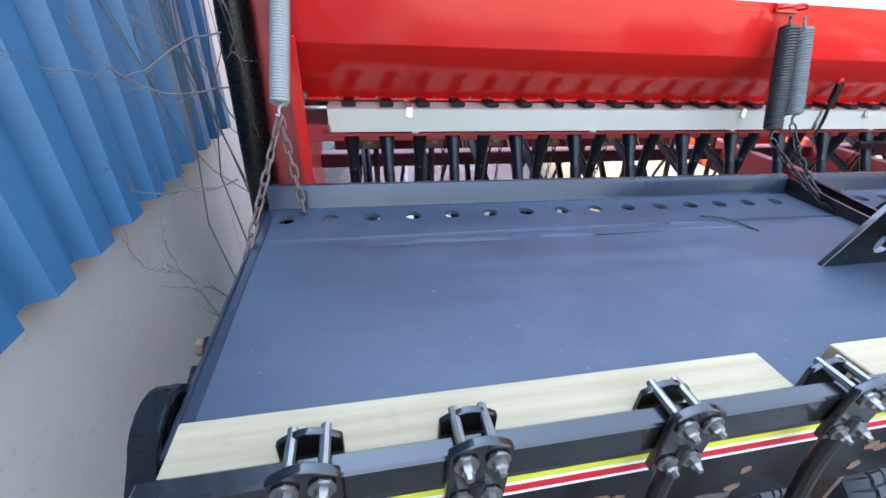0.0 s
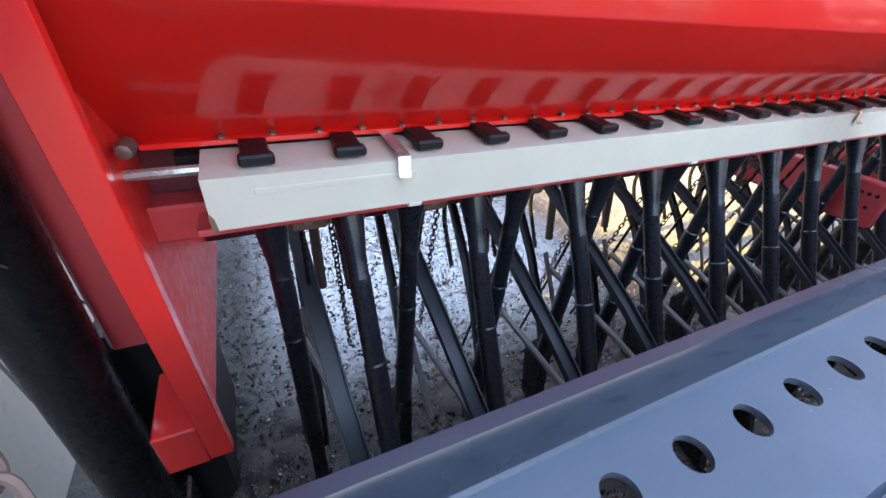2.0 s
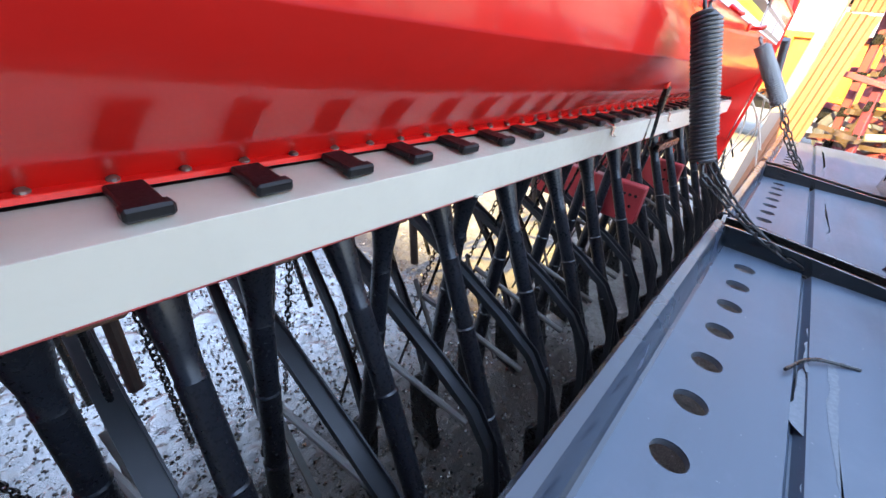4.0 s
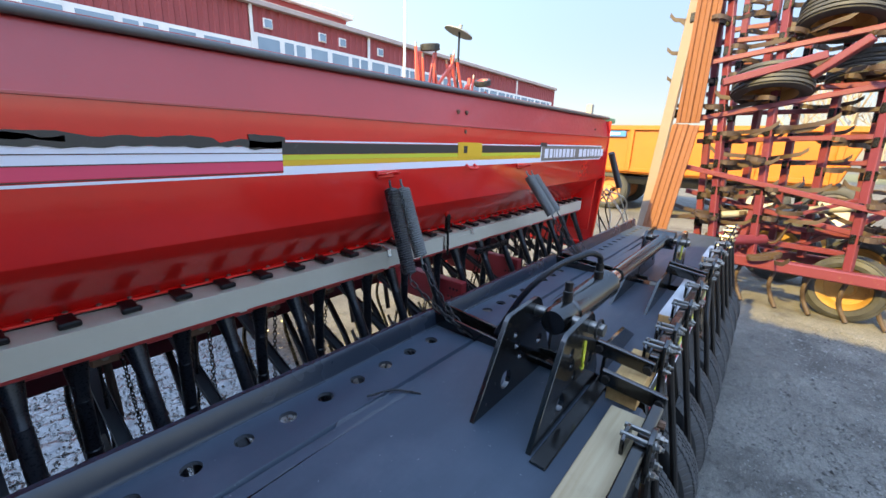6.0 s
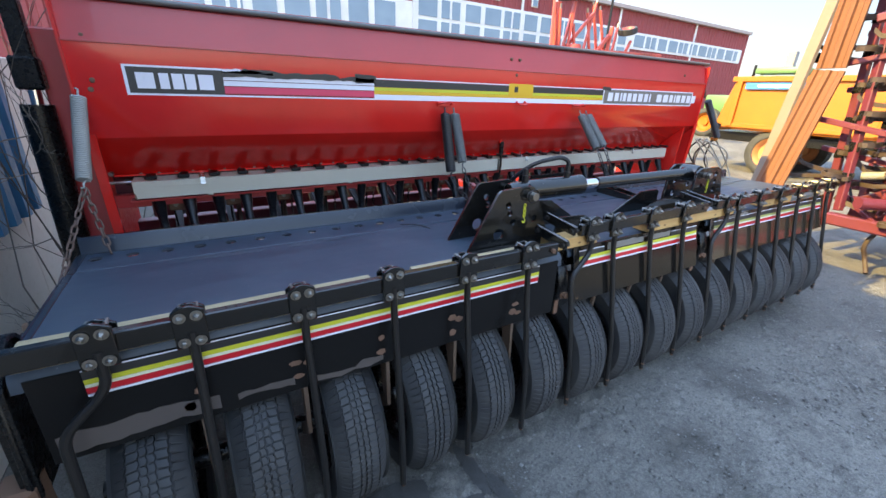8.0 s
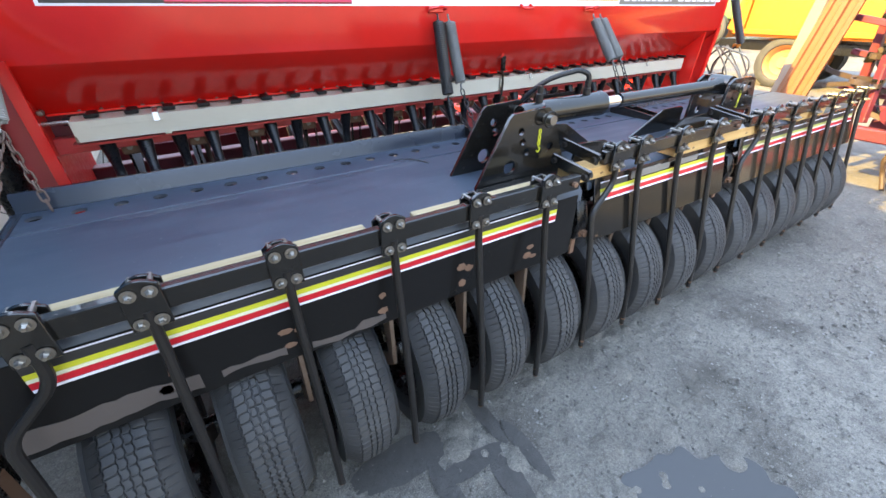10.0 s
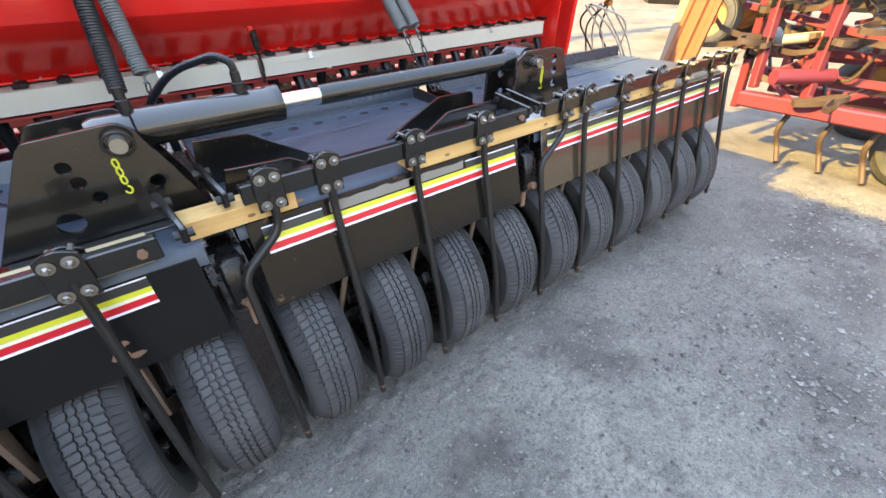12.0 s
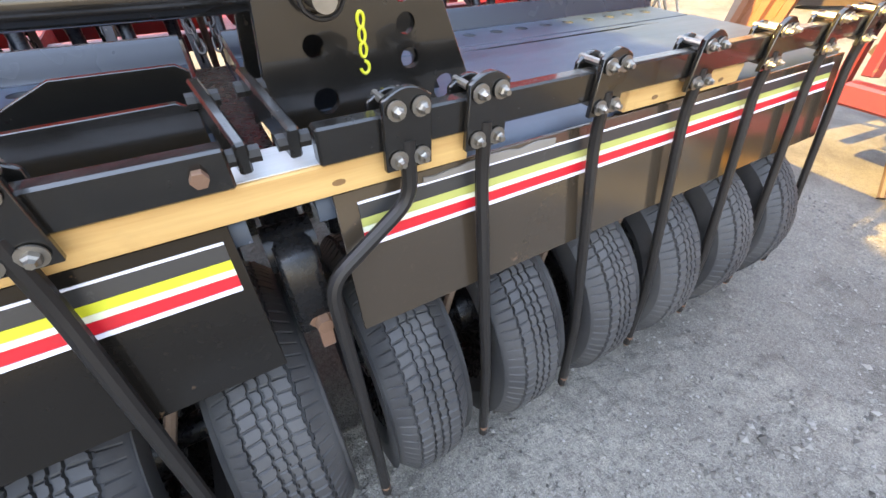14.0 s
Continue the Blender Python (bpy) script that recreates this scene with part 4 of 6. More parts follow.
SCUFF = painted("scuffed_rusty_panel", (0.055, 0.051, 0.052), 0.4, (0.11, 0.085, 0.075), 0.7, scale=25)
for x0, x1, v0, v1, sd in ((0.25, 0.56, 0.562, 0.612, 81), (0.60, 0.74, 0.575, 0.590, 82), (0.80, 1.0, 0.556, 0.572, 83)):
    part("scuff", prism(ragged(x0, x1, v0, v1, sd, 0.014, 0.02), "y", 0.0488, 0.051), SCUFF, sec_a, "scuffed patch down to rusty metal")
part("deck_edge", box((0.212, 0.10, 0.789), (0.230, 0.718, 0.797), 0.003), FLANGE, sec_a, "folded black deck edge")
part("deck_edge", box((0.203, 0.10, 0.745), (0.212, 0.718, 0.794), 0.003), FLANGE, sec_a)

# chain pictograms on the lug plates
for par, px, pz in ((lug_a, 1.645, 0.945), (lug_r, 2.925, 0.955)):
    for k in range(3):
        part("chain_sign", sweep([(px + 0.0045 * math.cos(t), 0.1985, pz - 0.018 * k + 0.009 * math.sin(t)) for t in [2 * math.pi * q / 14 for q in range(14)]], 0.0022, 5, closed=True), F_YELLOW, par, "yellow chain sign")
    part("hook_sign", sweep([(px + 0.006 * math.cos(radians(a)), 0.1985, pz - 0.058 + 0.008 * math.sin(radians(a))) for a in range(90, -190, -20)], 0.0022, 5), F_YELLOW, par)

# ---- seed drill: hopper, tray, metering levers, seed tubes ----
HX0, HX1 = 0.27, 4.13
drill = thing("seed_drill", (HX0, 1.3, 0), "red seed drill with a long hopper and striped decals", "seed drill")
drill.rotation_euler = (0, radians(-0.45), 0)
part("hopper", prism([(0.99, 1.136), (1.185, 0.962), (1.45, 0.962), (1.70, 1.25), (1.70, 1.44), (0.99, 1.452)], "x", HX0, HX1, 0.003), RED, drill, "glossy red hopper body")
part("lid_panel", prism([(1.0, 1.452), (1.70, 1.44), (1.62, 1.60), (1.03, 1.585)], "x", HX0 - 0.004, HX1 + 0.004, 0.004), RED_LID, drill, "matt red upper hopper panel")
part("seam", box((HX0, 0.985, 1.449), (HX1, 1.0, 1.456), 0.001), RED_LID, drill)
part("cover_rail", sweep([(HX0 - 0.02, 1.02, 1.594), (HX1 + 0.03, 1.02, 1.594)], 0.010, 14), painted("grey_rail_paint", (0.05, 0.06, 0.075), 0.4), drill, "dark grey round cover rail")
part("lid_cover", prism([(1.02, 1.606), (1.60, 1.615), (1.60, 1.60), (1.02, 1.59)], "x", HX0 - 0.01, HX1 + 0.02), RED_LID, drill)
for ex, nm in ((HX0, -1), (HX1, 1)):
    o = 0.03 if nm < 0 else -0.03
    part("end_plate", prism([(0.985, 1.15), (0.985, 1.57), (1.65, 1.57), (1.65, 0.52), (1.03, 0.52), (1.03, 0.75), (1.01, 0.99)], "x", ex - 0.004, ex + 0.004), RED_END, drill, "red end plate")
    part("end_flange", prism([(0.975, 1.15), (0.99, 1.15), (1.04, 0.52), (1.02, 0.52)], "x", ex - 0.002, ex + o, 0.001), RED, drill)
    part("end_foot", box((ex - 0.065, 1.03, 0.50), (ex - 0.004, 1.16, 0.59), 0.003), RED, drill)
part("flange_lip", box((HX0 + 0.02, 1.160, 0.963), (HX1 - 0.02, 1.19, 0.970), 0.001), RED, drill)
RIVET = mesh_of("rivet", lathe([(0, 0), (0, 0.006), (0.002, 0.006), (0.0045, 0.003), (0.005, 0)], 10, "z"), ZINC)
for i in range(60):
    piece("rivet", RIVET, drill, (HX0 + 0.11 + i * 0.0625, 1.170, 0.970))
# grey tray in two halves
for x0, x1 in ((0.352, 2.193), (2.205, 3.95)):
    tray = part("tray", prism([(1.080, 0.882), (1.165, 0.922), (1.168, 0.957), (1.079, 0.952)], "x", x0, x1, 0.0008), GREY, drill, "grey-white sheet metal calibration tray")
    for a, b in ((x0 + 0.055, x0 + 0.27),):
        part("pressed_slot", box((a, 1.0784, 0.926), (b, 1.082, 0.934), 0.0008), GREY, tray)
        part("rusty_corner", prism([(x0 - 0.0006, 0.8815), (x0 + 0.007, 0.8815), (x0 + 0.005, 0.90), (x0 + 0.001, 0.907), (x0 - 0.0006, 0.906)], "y", 1.0785, 1.081), RUST, tray)
for cx in (0.60, 1.84, 2.42, 3.5):
    strap = [(1.185, 0.966), (1.12, 0.9625), (1.083, 0.960), (1.076, 0.958), (1.0735, 0.952), (1.0735, 0.938), (1.069, 0.931), (1.064, 0.932)]
    part("clip", sheet(strap, "x", cx - 0.009, cx + 0.009, 0.0016), BRIGHT, drill, "bright sprung steel tray clip")
for cx in (0.62, 1.25, 1.83, 2.5, 3.1):
    part("tray_tab", box((cx - 0.011, 1.079, 0.876), (cx + 0.011, 1.10, 0.884), 0.002), GREY, drill)
# metering slides
bm = box((-0.021, 0.004, -0.007), (0.021, 0.020, 0.007), 0.003)
box((-0.017, 0.01, -0.005), (0.017, 0.07, 0.005), 0.002, bm)
LEVER = mesh_of("metering_slide", bm, PLASTIC)
ROW_X = [0.417 + 0.115 * i for i in range(32)]
for x in ROW_X:
    piece("metering_slide", LEVER, drill, (x, 1.088, 0.963), (0.05, 0, random.uniform(-0.05, 0.05)))
# black strip stands in for the shadow inside the metering slot
part("slot_shadow_rail", box((HX0 + 0.05, 1.172, 0.925), (HX1 - 0.03, 1.20, 0.948)), PLASTIC, drill)
part("shaft", rod((HX0, 1.13, 0.945), (0.38, 1.13, 0.945), 0.007, 8), BRIGHT, drill, "bright hexagonal metering shaft")
part("lower_beam", box((HX0, 1.16, 0.83), (HX1, 1.21, 0.885), 0.004), RED_LID, drill, "dark red square frame beam")
# rear beam, back panel and toolbar take a darker red than the hopper
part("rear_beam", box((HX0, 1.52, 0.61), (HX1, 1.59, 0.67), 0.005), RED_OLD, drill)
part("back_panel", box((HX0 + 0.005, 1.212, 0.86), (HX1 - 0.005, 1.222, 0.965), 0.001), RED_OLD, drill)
part("tray_rail", box((HX0 + 0.06, 1.105, 0.862), (HX1 - 0.1, 1.16, 0.872), 0.002), RED_LID, drill)


def tube_part(x, back):
    """A telescopic seed tube with a funnel top; the near row leans out to its coulters, the far row hangs upright."""
    a, b = Vector((x, 1.168, 0.872)), Vector((x + 0.004, 1.20, 0.20) if back else (x + 0.012, 0.862, 0.24))
    spots = [0, 0.05, 0.15, 0.20, 0.205, 0.215, 0.41, 0.42, 0.425, 0.435, 0.70, 0.72, 0.725, 0.735, 1.0]
    rads = [0.93 * v for v in (0.030, 0.0285, 0.0195, 0.0185, 0.0205, 0.0195, 0.0195, 0.0195, 0.0225, 0.0210, 0.0210, 0.0210, 0.0245, 0.0230, 0.0235)]
    bow = Vector((random.uniform(-0.006, 0.006), random.uniform(-0.010, 0.010), 0))
    pts = [a.lerp(b, s) + bow * math.sin(math.pi * s) for s in spots]
    return part("seed_tube", sweep(pts, rads, 16), HOSE, drill)


def coulter(x, back):
    """A pressed channel arm that trails back and bends down to its shoe, with pull rod and hose."""
    cx = x - 0.075 if not back else x + 0.055
    if not back:
        tip = 0.86
        line = [Vector((cx + 0.055 * k / 6, *p)) for k, p in enumerate(((1.60, 0.79), (1.24, 0.63), (1.05, 0.535), (0.96, 0.475), (0.91, 0.40), (0.885, 0.28), (tip + 0.01, 0.14)))]
    else:
        tip = 1.20
        line = [Vector((cx - 0.03 * k / 5, *p)) for k, p in enumerate(((1.66, 0.70), (1.52, 0.58), (1.40, 0.46), (1.31, 0.34), (1.25, 0.24), (tip + 0.02, 0.12)))]
    wide = 0.017 if not back else 0.011
    bm = bmesh.new()
    rows = []
    for k, p in enumerate(line):
        d = (line[min(k + 1, len(line) - 1)] - line[max(0, k - 1)]).normalized()
        n = Vector((1, 0, 0)).cross(d).normalized()
        if n.y > 0:
            n = -n
        rows.append([bm.verts.new(p + Vector((u * wide, 0, 0)) + n * v) for u, v in ((-1.0, 0.016), (-0.8, 0.016), (-0.8, 0.004), (0.8, 0.004), (0.8, 0.016), (1.0, 0.016), (1.0, -0.002), (-1.0, -0.002))])
    for r0, r1 in zip(rows, rows[1:]):
        for k in range(8):
            bm.faces.new((r0[k], r0[(k + 1) % 8], r1[(k + 1) % 8], r1[k]))
    bm.faces.new(rows[0][::-1]), bm.faces.new(rows[-1])
    arm = part("coulter_arm", bm, ARM, drill, "blue-black pressed-steel coulter arm")
    part("shoe", prism([(tip + 0.03, 0.26), (tip + 0.065, 0.20), (tip + 0.03, 0.02), (tip - 0.07, 0.0), (tip - 0.035, 0.10), (tip - 0.025, 0.25)], "x", x - 0.012, x + 0.022, 0.003), BLACK, arm, "dark coulter shoe")
    if back:
        part("pull_rod", sweep(rounded([(x + 0.045, 1.20, 0.86), (x + 0.05, 1.27, 0.55), (x + 0.04, 1.36, 0.16)], 0.1, 4), 0.0045, 6), BLACK, arm)
        part("grey_bar", bar_between((x + 0.03, 1.32, 0.52), (x + 0.075, 1.16, 0.16), 0.017, 0.006), ZINC_DULL, arm, "thin bare steel bar")
    else:
        part("grey_rod", rod((x - 0.10, 1.27, 0.50), (x - 0.02, 0.98, 0.39), 0.008, 8), ZINC_DULL, arm, "thin grey steering rod")


def bar_between(a, b, w, d):
    a, b = Vector(a), Vector(b)
    bm = box((-(b - a).length / 2, -w / 2, -d / 2), ((b - a).length / 2, w / 2, d / 2), 0.001)
    bmesh.ops.transform(bm, matrix=Matrix.Translation((a + b) / 2) @ (b - a).to_track_quat("X", "Z").to_matrix().to_4x4(), verts=bm.verts)
    return bm


ARM = painted("blue_black_arm_paint", (0.006, 0.008, 0.012), 0.4, (0.05, 0.05, 0.05), 0.3, scale=10, wear=0.02, worn=(0.16, 0.14, 0.12))
ARM.node_tree.nodes["Principled BSDF"].inputs["Specular IOR Level"].default_value = 0.25
ZINC_DULL = painted("dull_bare_steel", (0.20, 0.20, 0.20), 0.5, (0.10, 0.08, 0.06), 0.6, scale=18)
for i, x in enumerate(ROW_X):
    tube_part(x, i % 2 == 0)
    coulter(x, i % 2 == 0)
# the two red drawbar plates that end below the tray, drilled at their ends
for sx in (2.285, 2.86):
    plate = part("drawbar_plate", box((sx, 1.03, 0.548), (sx + 0.05, 1.80, 0.70), 0.004), RED_SHADED, drill, "red drawbar plate in a shaded tone, with bolt holes")
    # black discs stand in for the dark inside the drilled holes
    for k in range(6):
        part("bolt_hole_disc", lathe([(0, 0), (0, 0.0065), (0.003, 0.0065), (0.003, 0)], 10, "x", (sx - 0.0015, 1.055 + 0.022 * (k % 3) + 0.01 * (k // 3), 0.66 - 0.045 * (k // 3))), BLACK, plate)
part("lock_bar", box((2.50, 1.085, 0.795), (2.83, 1.11, 0.825), 0.003), BLACK, drill, "black square lock bar")

# decals on the hopper front
YF = 0.99
def decal(nm, x0, x1, z0, z1, mt, d=0.0015):
    return part(nm, box((x0, YF - d, z0), (x1, YF + 0.001, z1)), mt, drill)


decal("logo_field", 0.42, 0.735, 1.285, 1.387, F_WHITE)
decal("logo_panel", 0.43, 0.735, 1.292, 1.380, F_BLACK, 0.0022)
for k, (a, b) in enumerate(((0.455, 0.51), (0.525, 0.555), (0.565, 0.60), (0.607, 0.64), (0.65, 0.70))):
    decal("logo_shape", a, b, 1.308, 1.362, F_WHITE, 0.003)
for z0, h, mt, nm in ((1.285, 0.006, F_WHITE, "white_line"), (1.297, 0.026, F_PINK, "pink_stripe"), (1.324, 0.02, F_WHITE, "white_stripe"), (1.346, 0.016, F_WHITE, "white_stripe")):
    decal(nm, 0.735, 1.36, z0, z0 + h, mt)
for z0, h, mt, nm in ((1.285, 0.024, F_WHITE, "pale_stripe"), (1.31, 0.015, F_AMBER, "amber_stripe"), (1.3255, 0.015, F_YELLOW, "yellow_stripe"), (1.3415, 0.032, F_BLACK, "dark_stripe"), (1.375, 0.005, F_WHITE, "white_line")):
    decal(nm, 1.36, 2.95, z0, z0 + h, mt)
decal("type_plate", 2.95, 3.98, 1.285, 1.385, F_WHITE)
decal("type_panel", 2.96, 3.97, 1.292, 1.378, painted("grey_film", (0.13, 0.12, 0.11), 0.4), 0.0022)
xx = 3.0
for w in (0.06, 0.05, 0.02, 0.04, 0.05, 0.05, 0.06, 0.05, 0.02, 0, 0.07, 0.07, 0.05, 0.02, 0.06, 0.06, 0.06, 0.06):
    if w:
        decal("lettering_bar", xx, xx + w * 0.8, 1.308, 1.36, F_WHITE, 0.003)
    xx += w + 0.008 if w else 0.06
decal("warning_label", 2.16, 2.34, 1.325, 1.385, F_AMBER, 0.003)
decal("warning_sign", 2.20, 2.225, 1.34, 1.37, F_BLACK, 0.004)


# ---- tension springs with chains ----
def spring(top, bot, mt, label, r=0.03, wire=0.0045):
    top, bot = Vector(top), Vector(bot)
    d = (bot - top).normalized()
    s = thing("tension_spring", tuple(top), label, "spring", group="lifting springs")
    a, b = top + d * 0.03, bot - d * 0.03
    part("coil", coil(a, b, r - wire, wire, (b - a).length / (wire * 2.02)), mt, s)
    part("core", rod(a, b, r - wire * 1.15, 14), mt, s)
    for p, q in ((top, a), (bot, b)):
        side = Vector((1, 0, 0)) * (r - wire)
        part("hook", sweep(rounded([q + side, q + (p - q) * 0.12 + side * 0.2, q.lerp(p, 0.45) - side * 0.1, p, p + d.orthogonal() * 0.008], 0.012, 4), wire, 8), mt, s)
    return s


def chain(a, b, label, sag=0.0, size=0.019, mt=None):
    a, b = Vector(a), Vector(b)
    n = max(4, round((b - a).length / (1.52 * size)))
    c = thing("chain", tuple(a), label, "chain", group="chains")
    pts = [(size * 0.5 * math.cos(t) + (size * 0.42 if math.cos(t) > 0 else -size * 0.42), size * 0.42 * math.sin(t), 0) for t in [2 * math.pi * k / 14 for k in range(14)]]
    link = mesh_of("link", sweep(pts, size * 0.15, 6, closed=True), mt or RUST)
    for i in range(n):
        t = (i + 0.5) / n
        p = a.lerp(b, t) + Vector((0, 0, -sag * 4 * t * (1 - t)))
        t2 = t + 0.02
        d = ((a.lerp(b, t2) + Vector((0, 0, -sag * 4 * t2 * (1 - t2)))) - p).normalized()
        q = d.to_track_quat("X", "Z").to_matrix().to_4x4() @ pose(0, 0, 0, (90 if i % 2 else 0) + random.uniform(-18, 18) + 25)
        ob = new("link", link)
        ob.parent = c
        ob.matrix_basis = Matrix.Translation(p - a) @ q
    return c


spring((0.282, 0.95, 1.30), (0.262, 0.775, 1.0), SPRING_W, "large pale galvanised tension spring", 0.0225, 0.0032)
chain((0.262, 0.775, 1.0), (0.30, 0.69, 0.80), "rusty chain hanging from the spring to the deck", 0.0, 0.0185, CHAIN)
chain((0.262, 0.775, 1.0), (0.17, 0.40, 0.66), "rusty chain hanging from the spring to the frame", 0.0, 0.0185, CHAIN)
spring((1.712, 0.945, 1.262), (1.690, 0.815, 0.935), SPRING_B, "black tension spring on the hopper", 0.026, 0.004)
spring((1.765, 0.945, 1.262), (1.775, 0.84, 0.975), SPRING_G, "grey tension spring on the hopper", 0.026, 0.004)
chain((1.690, 0.815, 0.935), (1.725, 0.58, 0.80), "thin dark chain from the spring to the deck hinge", 0.01, 0.018, TINE_STEEL)
chain((1.775, 0.84, 0.975), (1.735, 0.60, 0.80), "thin dark chain from the spring to the deck hinge", 0.02, 0.018, TINE_STEEL)
spring((2.690, 0.94, 1.262), (2.722, 0.77, 1.03), SPRING_G, "grey tension spring on the hopper", 0.026, 0.004)
spring((2.745, 0.94, 1.262), (2.784, 0.77, 1.04), SPRING_G, "grey tension spring on the hopper", 0.026, 0.004)
chain((2.722, 0.77, 1.03), (2.75, 0.62, 0.84), "thin dark chain from the spring to the deck hinge", 0.02, 0.018, TINE_STEEL)
chain((2.784, 0.77, 1.04), (2.78, 0.62, 0.84), "thin dark chain from the spring to the deck hinge", 0.01, 0.018, TINE_STEEL)

# spring hooks, the drop lever, and the torn edge of the decal
for hx in (1.738, 2.717):
    hk = part("spring_hook", sweep(rounded([(hx - 0.035, 0.985, 1.27), (hx - 0.035, 0.945, 1.275), (hx, 0.935, 1.285), (hx + 0.035, 0.945, 1.275), (hx + 0.035, 0.985, 1.27)], 0.015), 0.0045, 8), RED, drill, "red spring hook")
    part("hook_plate", box((hx - 0.042, 0.976, 1.258), (hx + 0.042, 0.989, 1.285), 0.004), RED, drill)
part("handle_catch", sweep(rounded([(2.22, 0.985, 1.29), (2.22, 0.96, 1.275), (2.25, 0.95, 1.275), (2.28, 0.96, 1.275), (2.28, 0.985, 1.29)], 0.01), 0.006, 8), RED, drill, "small red catch")
part("drop_lever", box((2.19, 1.055, 0.985), (2.215, 1.075, 1.06), 0.004), BLACK, drill, "black drop lever at the tray joint")
part("drop_rod", sweep(rounded([(2.20, 1.065, 1.0), (2.205, 1.06, 0.93), (2.195, 1.055, 0.865)], 0.03), 0.006, 8), BLACK, drill)
part("lever_strap", box((2.185, 1.06, 1.05), (2.205, 1.075, 1.13), 0.003), RED, drill)
for x0, x1, a, b, sd, mt in ((0.735, 1.36, 1.360, 1.381, 31, F_BLACK), (0.735, 0.92, 1.374, 1.388, 32, F_WHITE), (1.27, 1.37, 1.355, 1.392, 33, F_BLACK), (2.94, 3.02, 1.37, 1.392, 34, F_BLACK)):
    part("torn_film", prism(ragged(x0, x1, a, b, sd, 0.008, 0.016), "y", YF - 0.004, YF - 0.0005), mt, drill, "torn edge of the decal")
for x0, x1, zz in ((0.735, 1.36, 1.3235), (0.735, 1.36, 1.3445), (0.735, 1.36, 1.2935)):
    decal("thin_line", x0, x1, zz, zz + 0.002, F_BLACK, 0.0025)
for bx, bz in ((2.18, 1.51), (2.24, 1.51), (2.21, 1.43), (3.85, 1.50), (0.33, 1.47), (0.33, 1.33), (0.32, 1.30)):
    part("screw", lathe([(-0.006, 0), (-0.004, 0.007), (0, 0.009), (0.03, 0.009), (0.03, 0)], 10, "y", (bx, 0.99 if bz < 1.45 else 1.008, bz)), RUST, drill)
part("end_bolt", lathe([(-0.008, 0), (-0.006, 0.008), (0.0, 0.010), (0.02, 0.010), (0.02, 0)], 8, "y", (0.29, 1.10, 0.985)), ZINC, drill)
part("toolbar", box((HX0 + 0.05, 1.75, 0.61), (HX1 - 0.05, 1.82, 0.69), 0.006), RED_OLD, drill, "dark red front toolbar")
for i in range(16):
    x = 0.42 + 0.24 * i
    part("front_tine", sweep(rounded([(x, 1.80, 0.60), (x + 0.02, 1.95, 0.50), (x, 2.02, 0.30), (x + 0.01, 1.9, 0.06)], 0.08, 4), 0.011, 6), BLACK, drill)
for i in range(15):
    x = 0.475 + 0.23 * i
    part("hanger_plate", box((x - 0.03, 1.20, 0.79), (x + 0.035, 1.225, 0.85), 0.006), RUST, drill, "rusty tube hanger")
    part("tube_bolt", lathe([(-0.012, 0), (-0.012, 0.010), (0.0, 0.010), (0.0, 0)], 6, "y", (x, 1.198, 0.82)), ZINC, drill)
    part("pressure_spring", rod((x + 0.03, 1.43, 0.80), (x + 0.03, 1.38, 0.52), 0.012, 10), LEAF_SPRING, drill, "rusty pressure spring")
for i in range(14):
    x = 0.51 + 0.23 * i
    chain((x, 1.25, 0.85), (x + 0.06, 1.45, 0.22), "thin black lift chain below the seed drill", 0.0, 0.013, BLACK)
part("right_gusset", prism([(1.0, 1.136), (1.19, 0.985), (1.40, 0.985), (1.40, 0.72), (1.02, 0.72)], "x", HX1 - 0.14, HX1 - 0.13, 0.001), RED, drill, "red end gusset")


# ---- left end of the machine ----
mc = thing("marker_cylinder", (0.16, 1.0, 0.5), "black hydraulic marker cylinder with a chromed top", "cylinder")
part("barrel", rod((0.100, 1.14, 0.22), (0.117, 1.16, 1.24), 0.048, 20), BLACK, mc)
part("rod", rod((0.119, 1.16, 1.23), (0.122, 1.162, 1.30), 0.018, 14), CHROME, mc)
part("clevis", box((0.08, 1.13, 1.29), (0.16, 1.19, 1.40), 0.008), BLACK, mc, "black clevis block")
part("upper_arm", box((0.10, 1.14, 1.34), (0.15, 1.19, 1.62), 0.004), BLACK, mc)
part("foot_plate", box((0.07, 1.09, 0.0), (0.16, 1.20, 0.23), 0.006), BLACK, mc)
gb = thing("side_box", (0.21, 1.4, 0), "dark red side box and black block beside the end plate", "gearbox")
part("case", box((0.14, 1.20, 0.62), (0.262, 1.62, 1.50), 0.006), RED_LID, gb, "dark red sheet case")
# block added in place of the unidentified dark clutter beside the end plate
part("clutter_block", box((0.085, 1.23, 0.0), (0.215, 1.60, 0.615), 0.02), PLASTIC, gb, "black block added for the dark clutter low down")
eb = thing("end_bracket", (0.17, 0.1, 0.5), "black curved end bracket with rusty edges beside the deck", "bracket")
part("side_plate", prism([(0.02, 0.45), (0.26, 0.45), (0.25, 0.78)] + arc(0.16, 0.77, 0.05, 0, 150, 8) + [(0.05, 0.76)], "x", 0.188, 0.198, 0.002), BLACK, eb)
part("rim_strip", prism([(0.035, 0.48), (0.05, 0.75)] + arc(0.15, 0.765, 0.06, 150, 20, 8) + [(0.24, 0.75)] + arc(0.15, 0.765, 0.05, 20, 150, 8) + [(0.06, 0.745), (0.045, 0.48)], "x", 0.176, 0.206, 0.001), BLACK, eb)
part("stub", rod((0.19, 0.30, 0.765), (0.235, 0.30, 0.765), 0.016, 12), BLACK, eb)
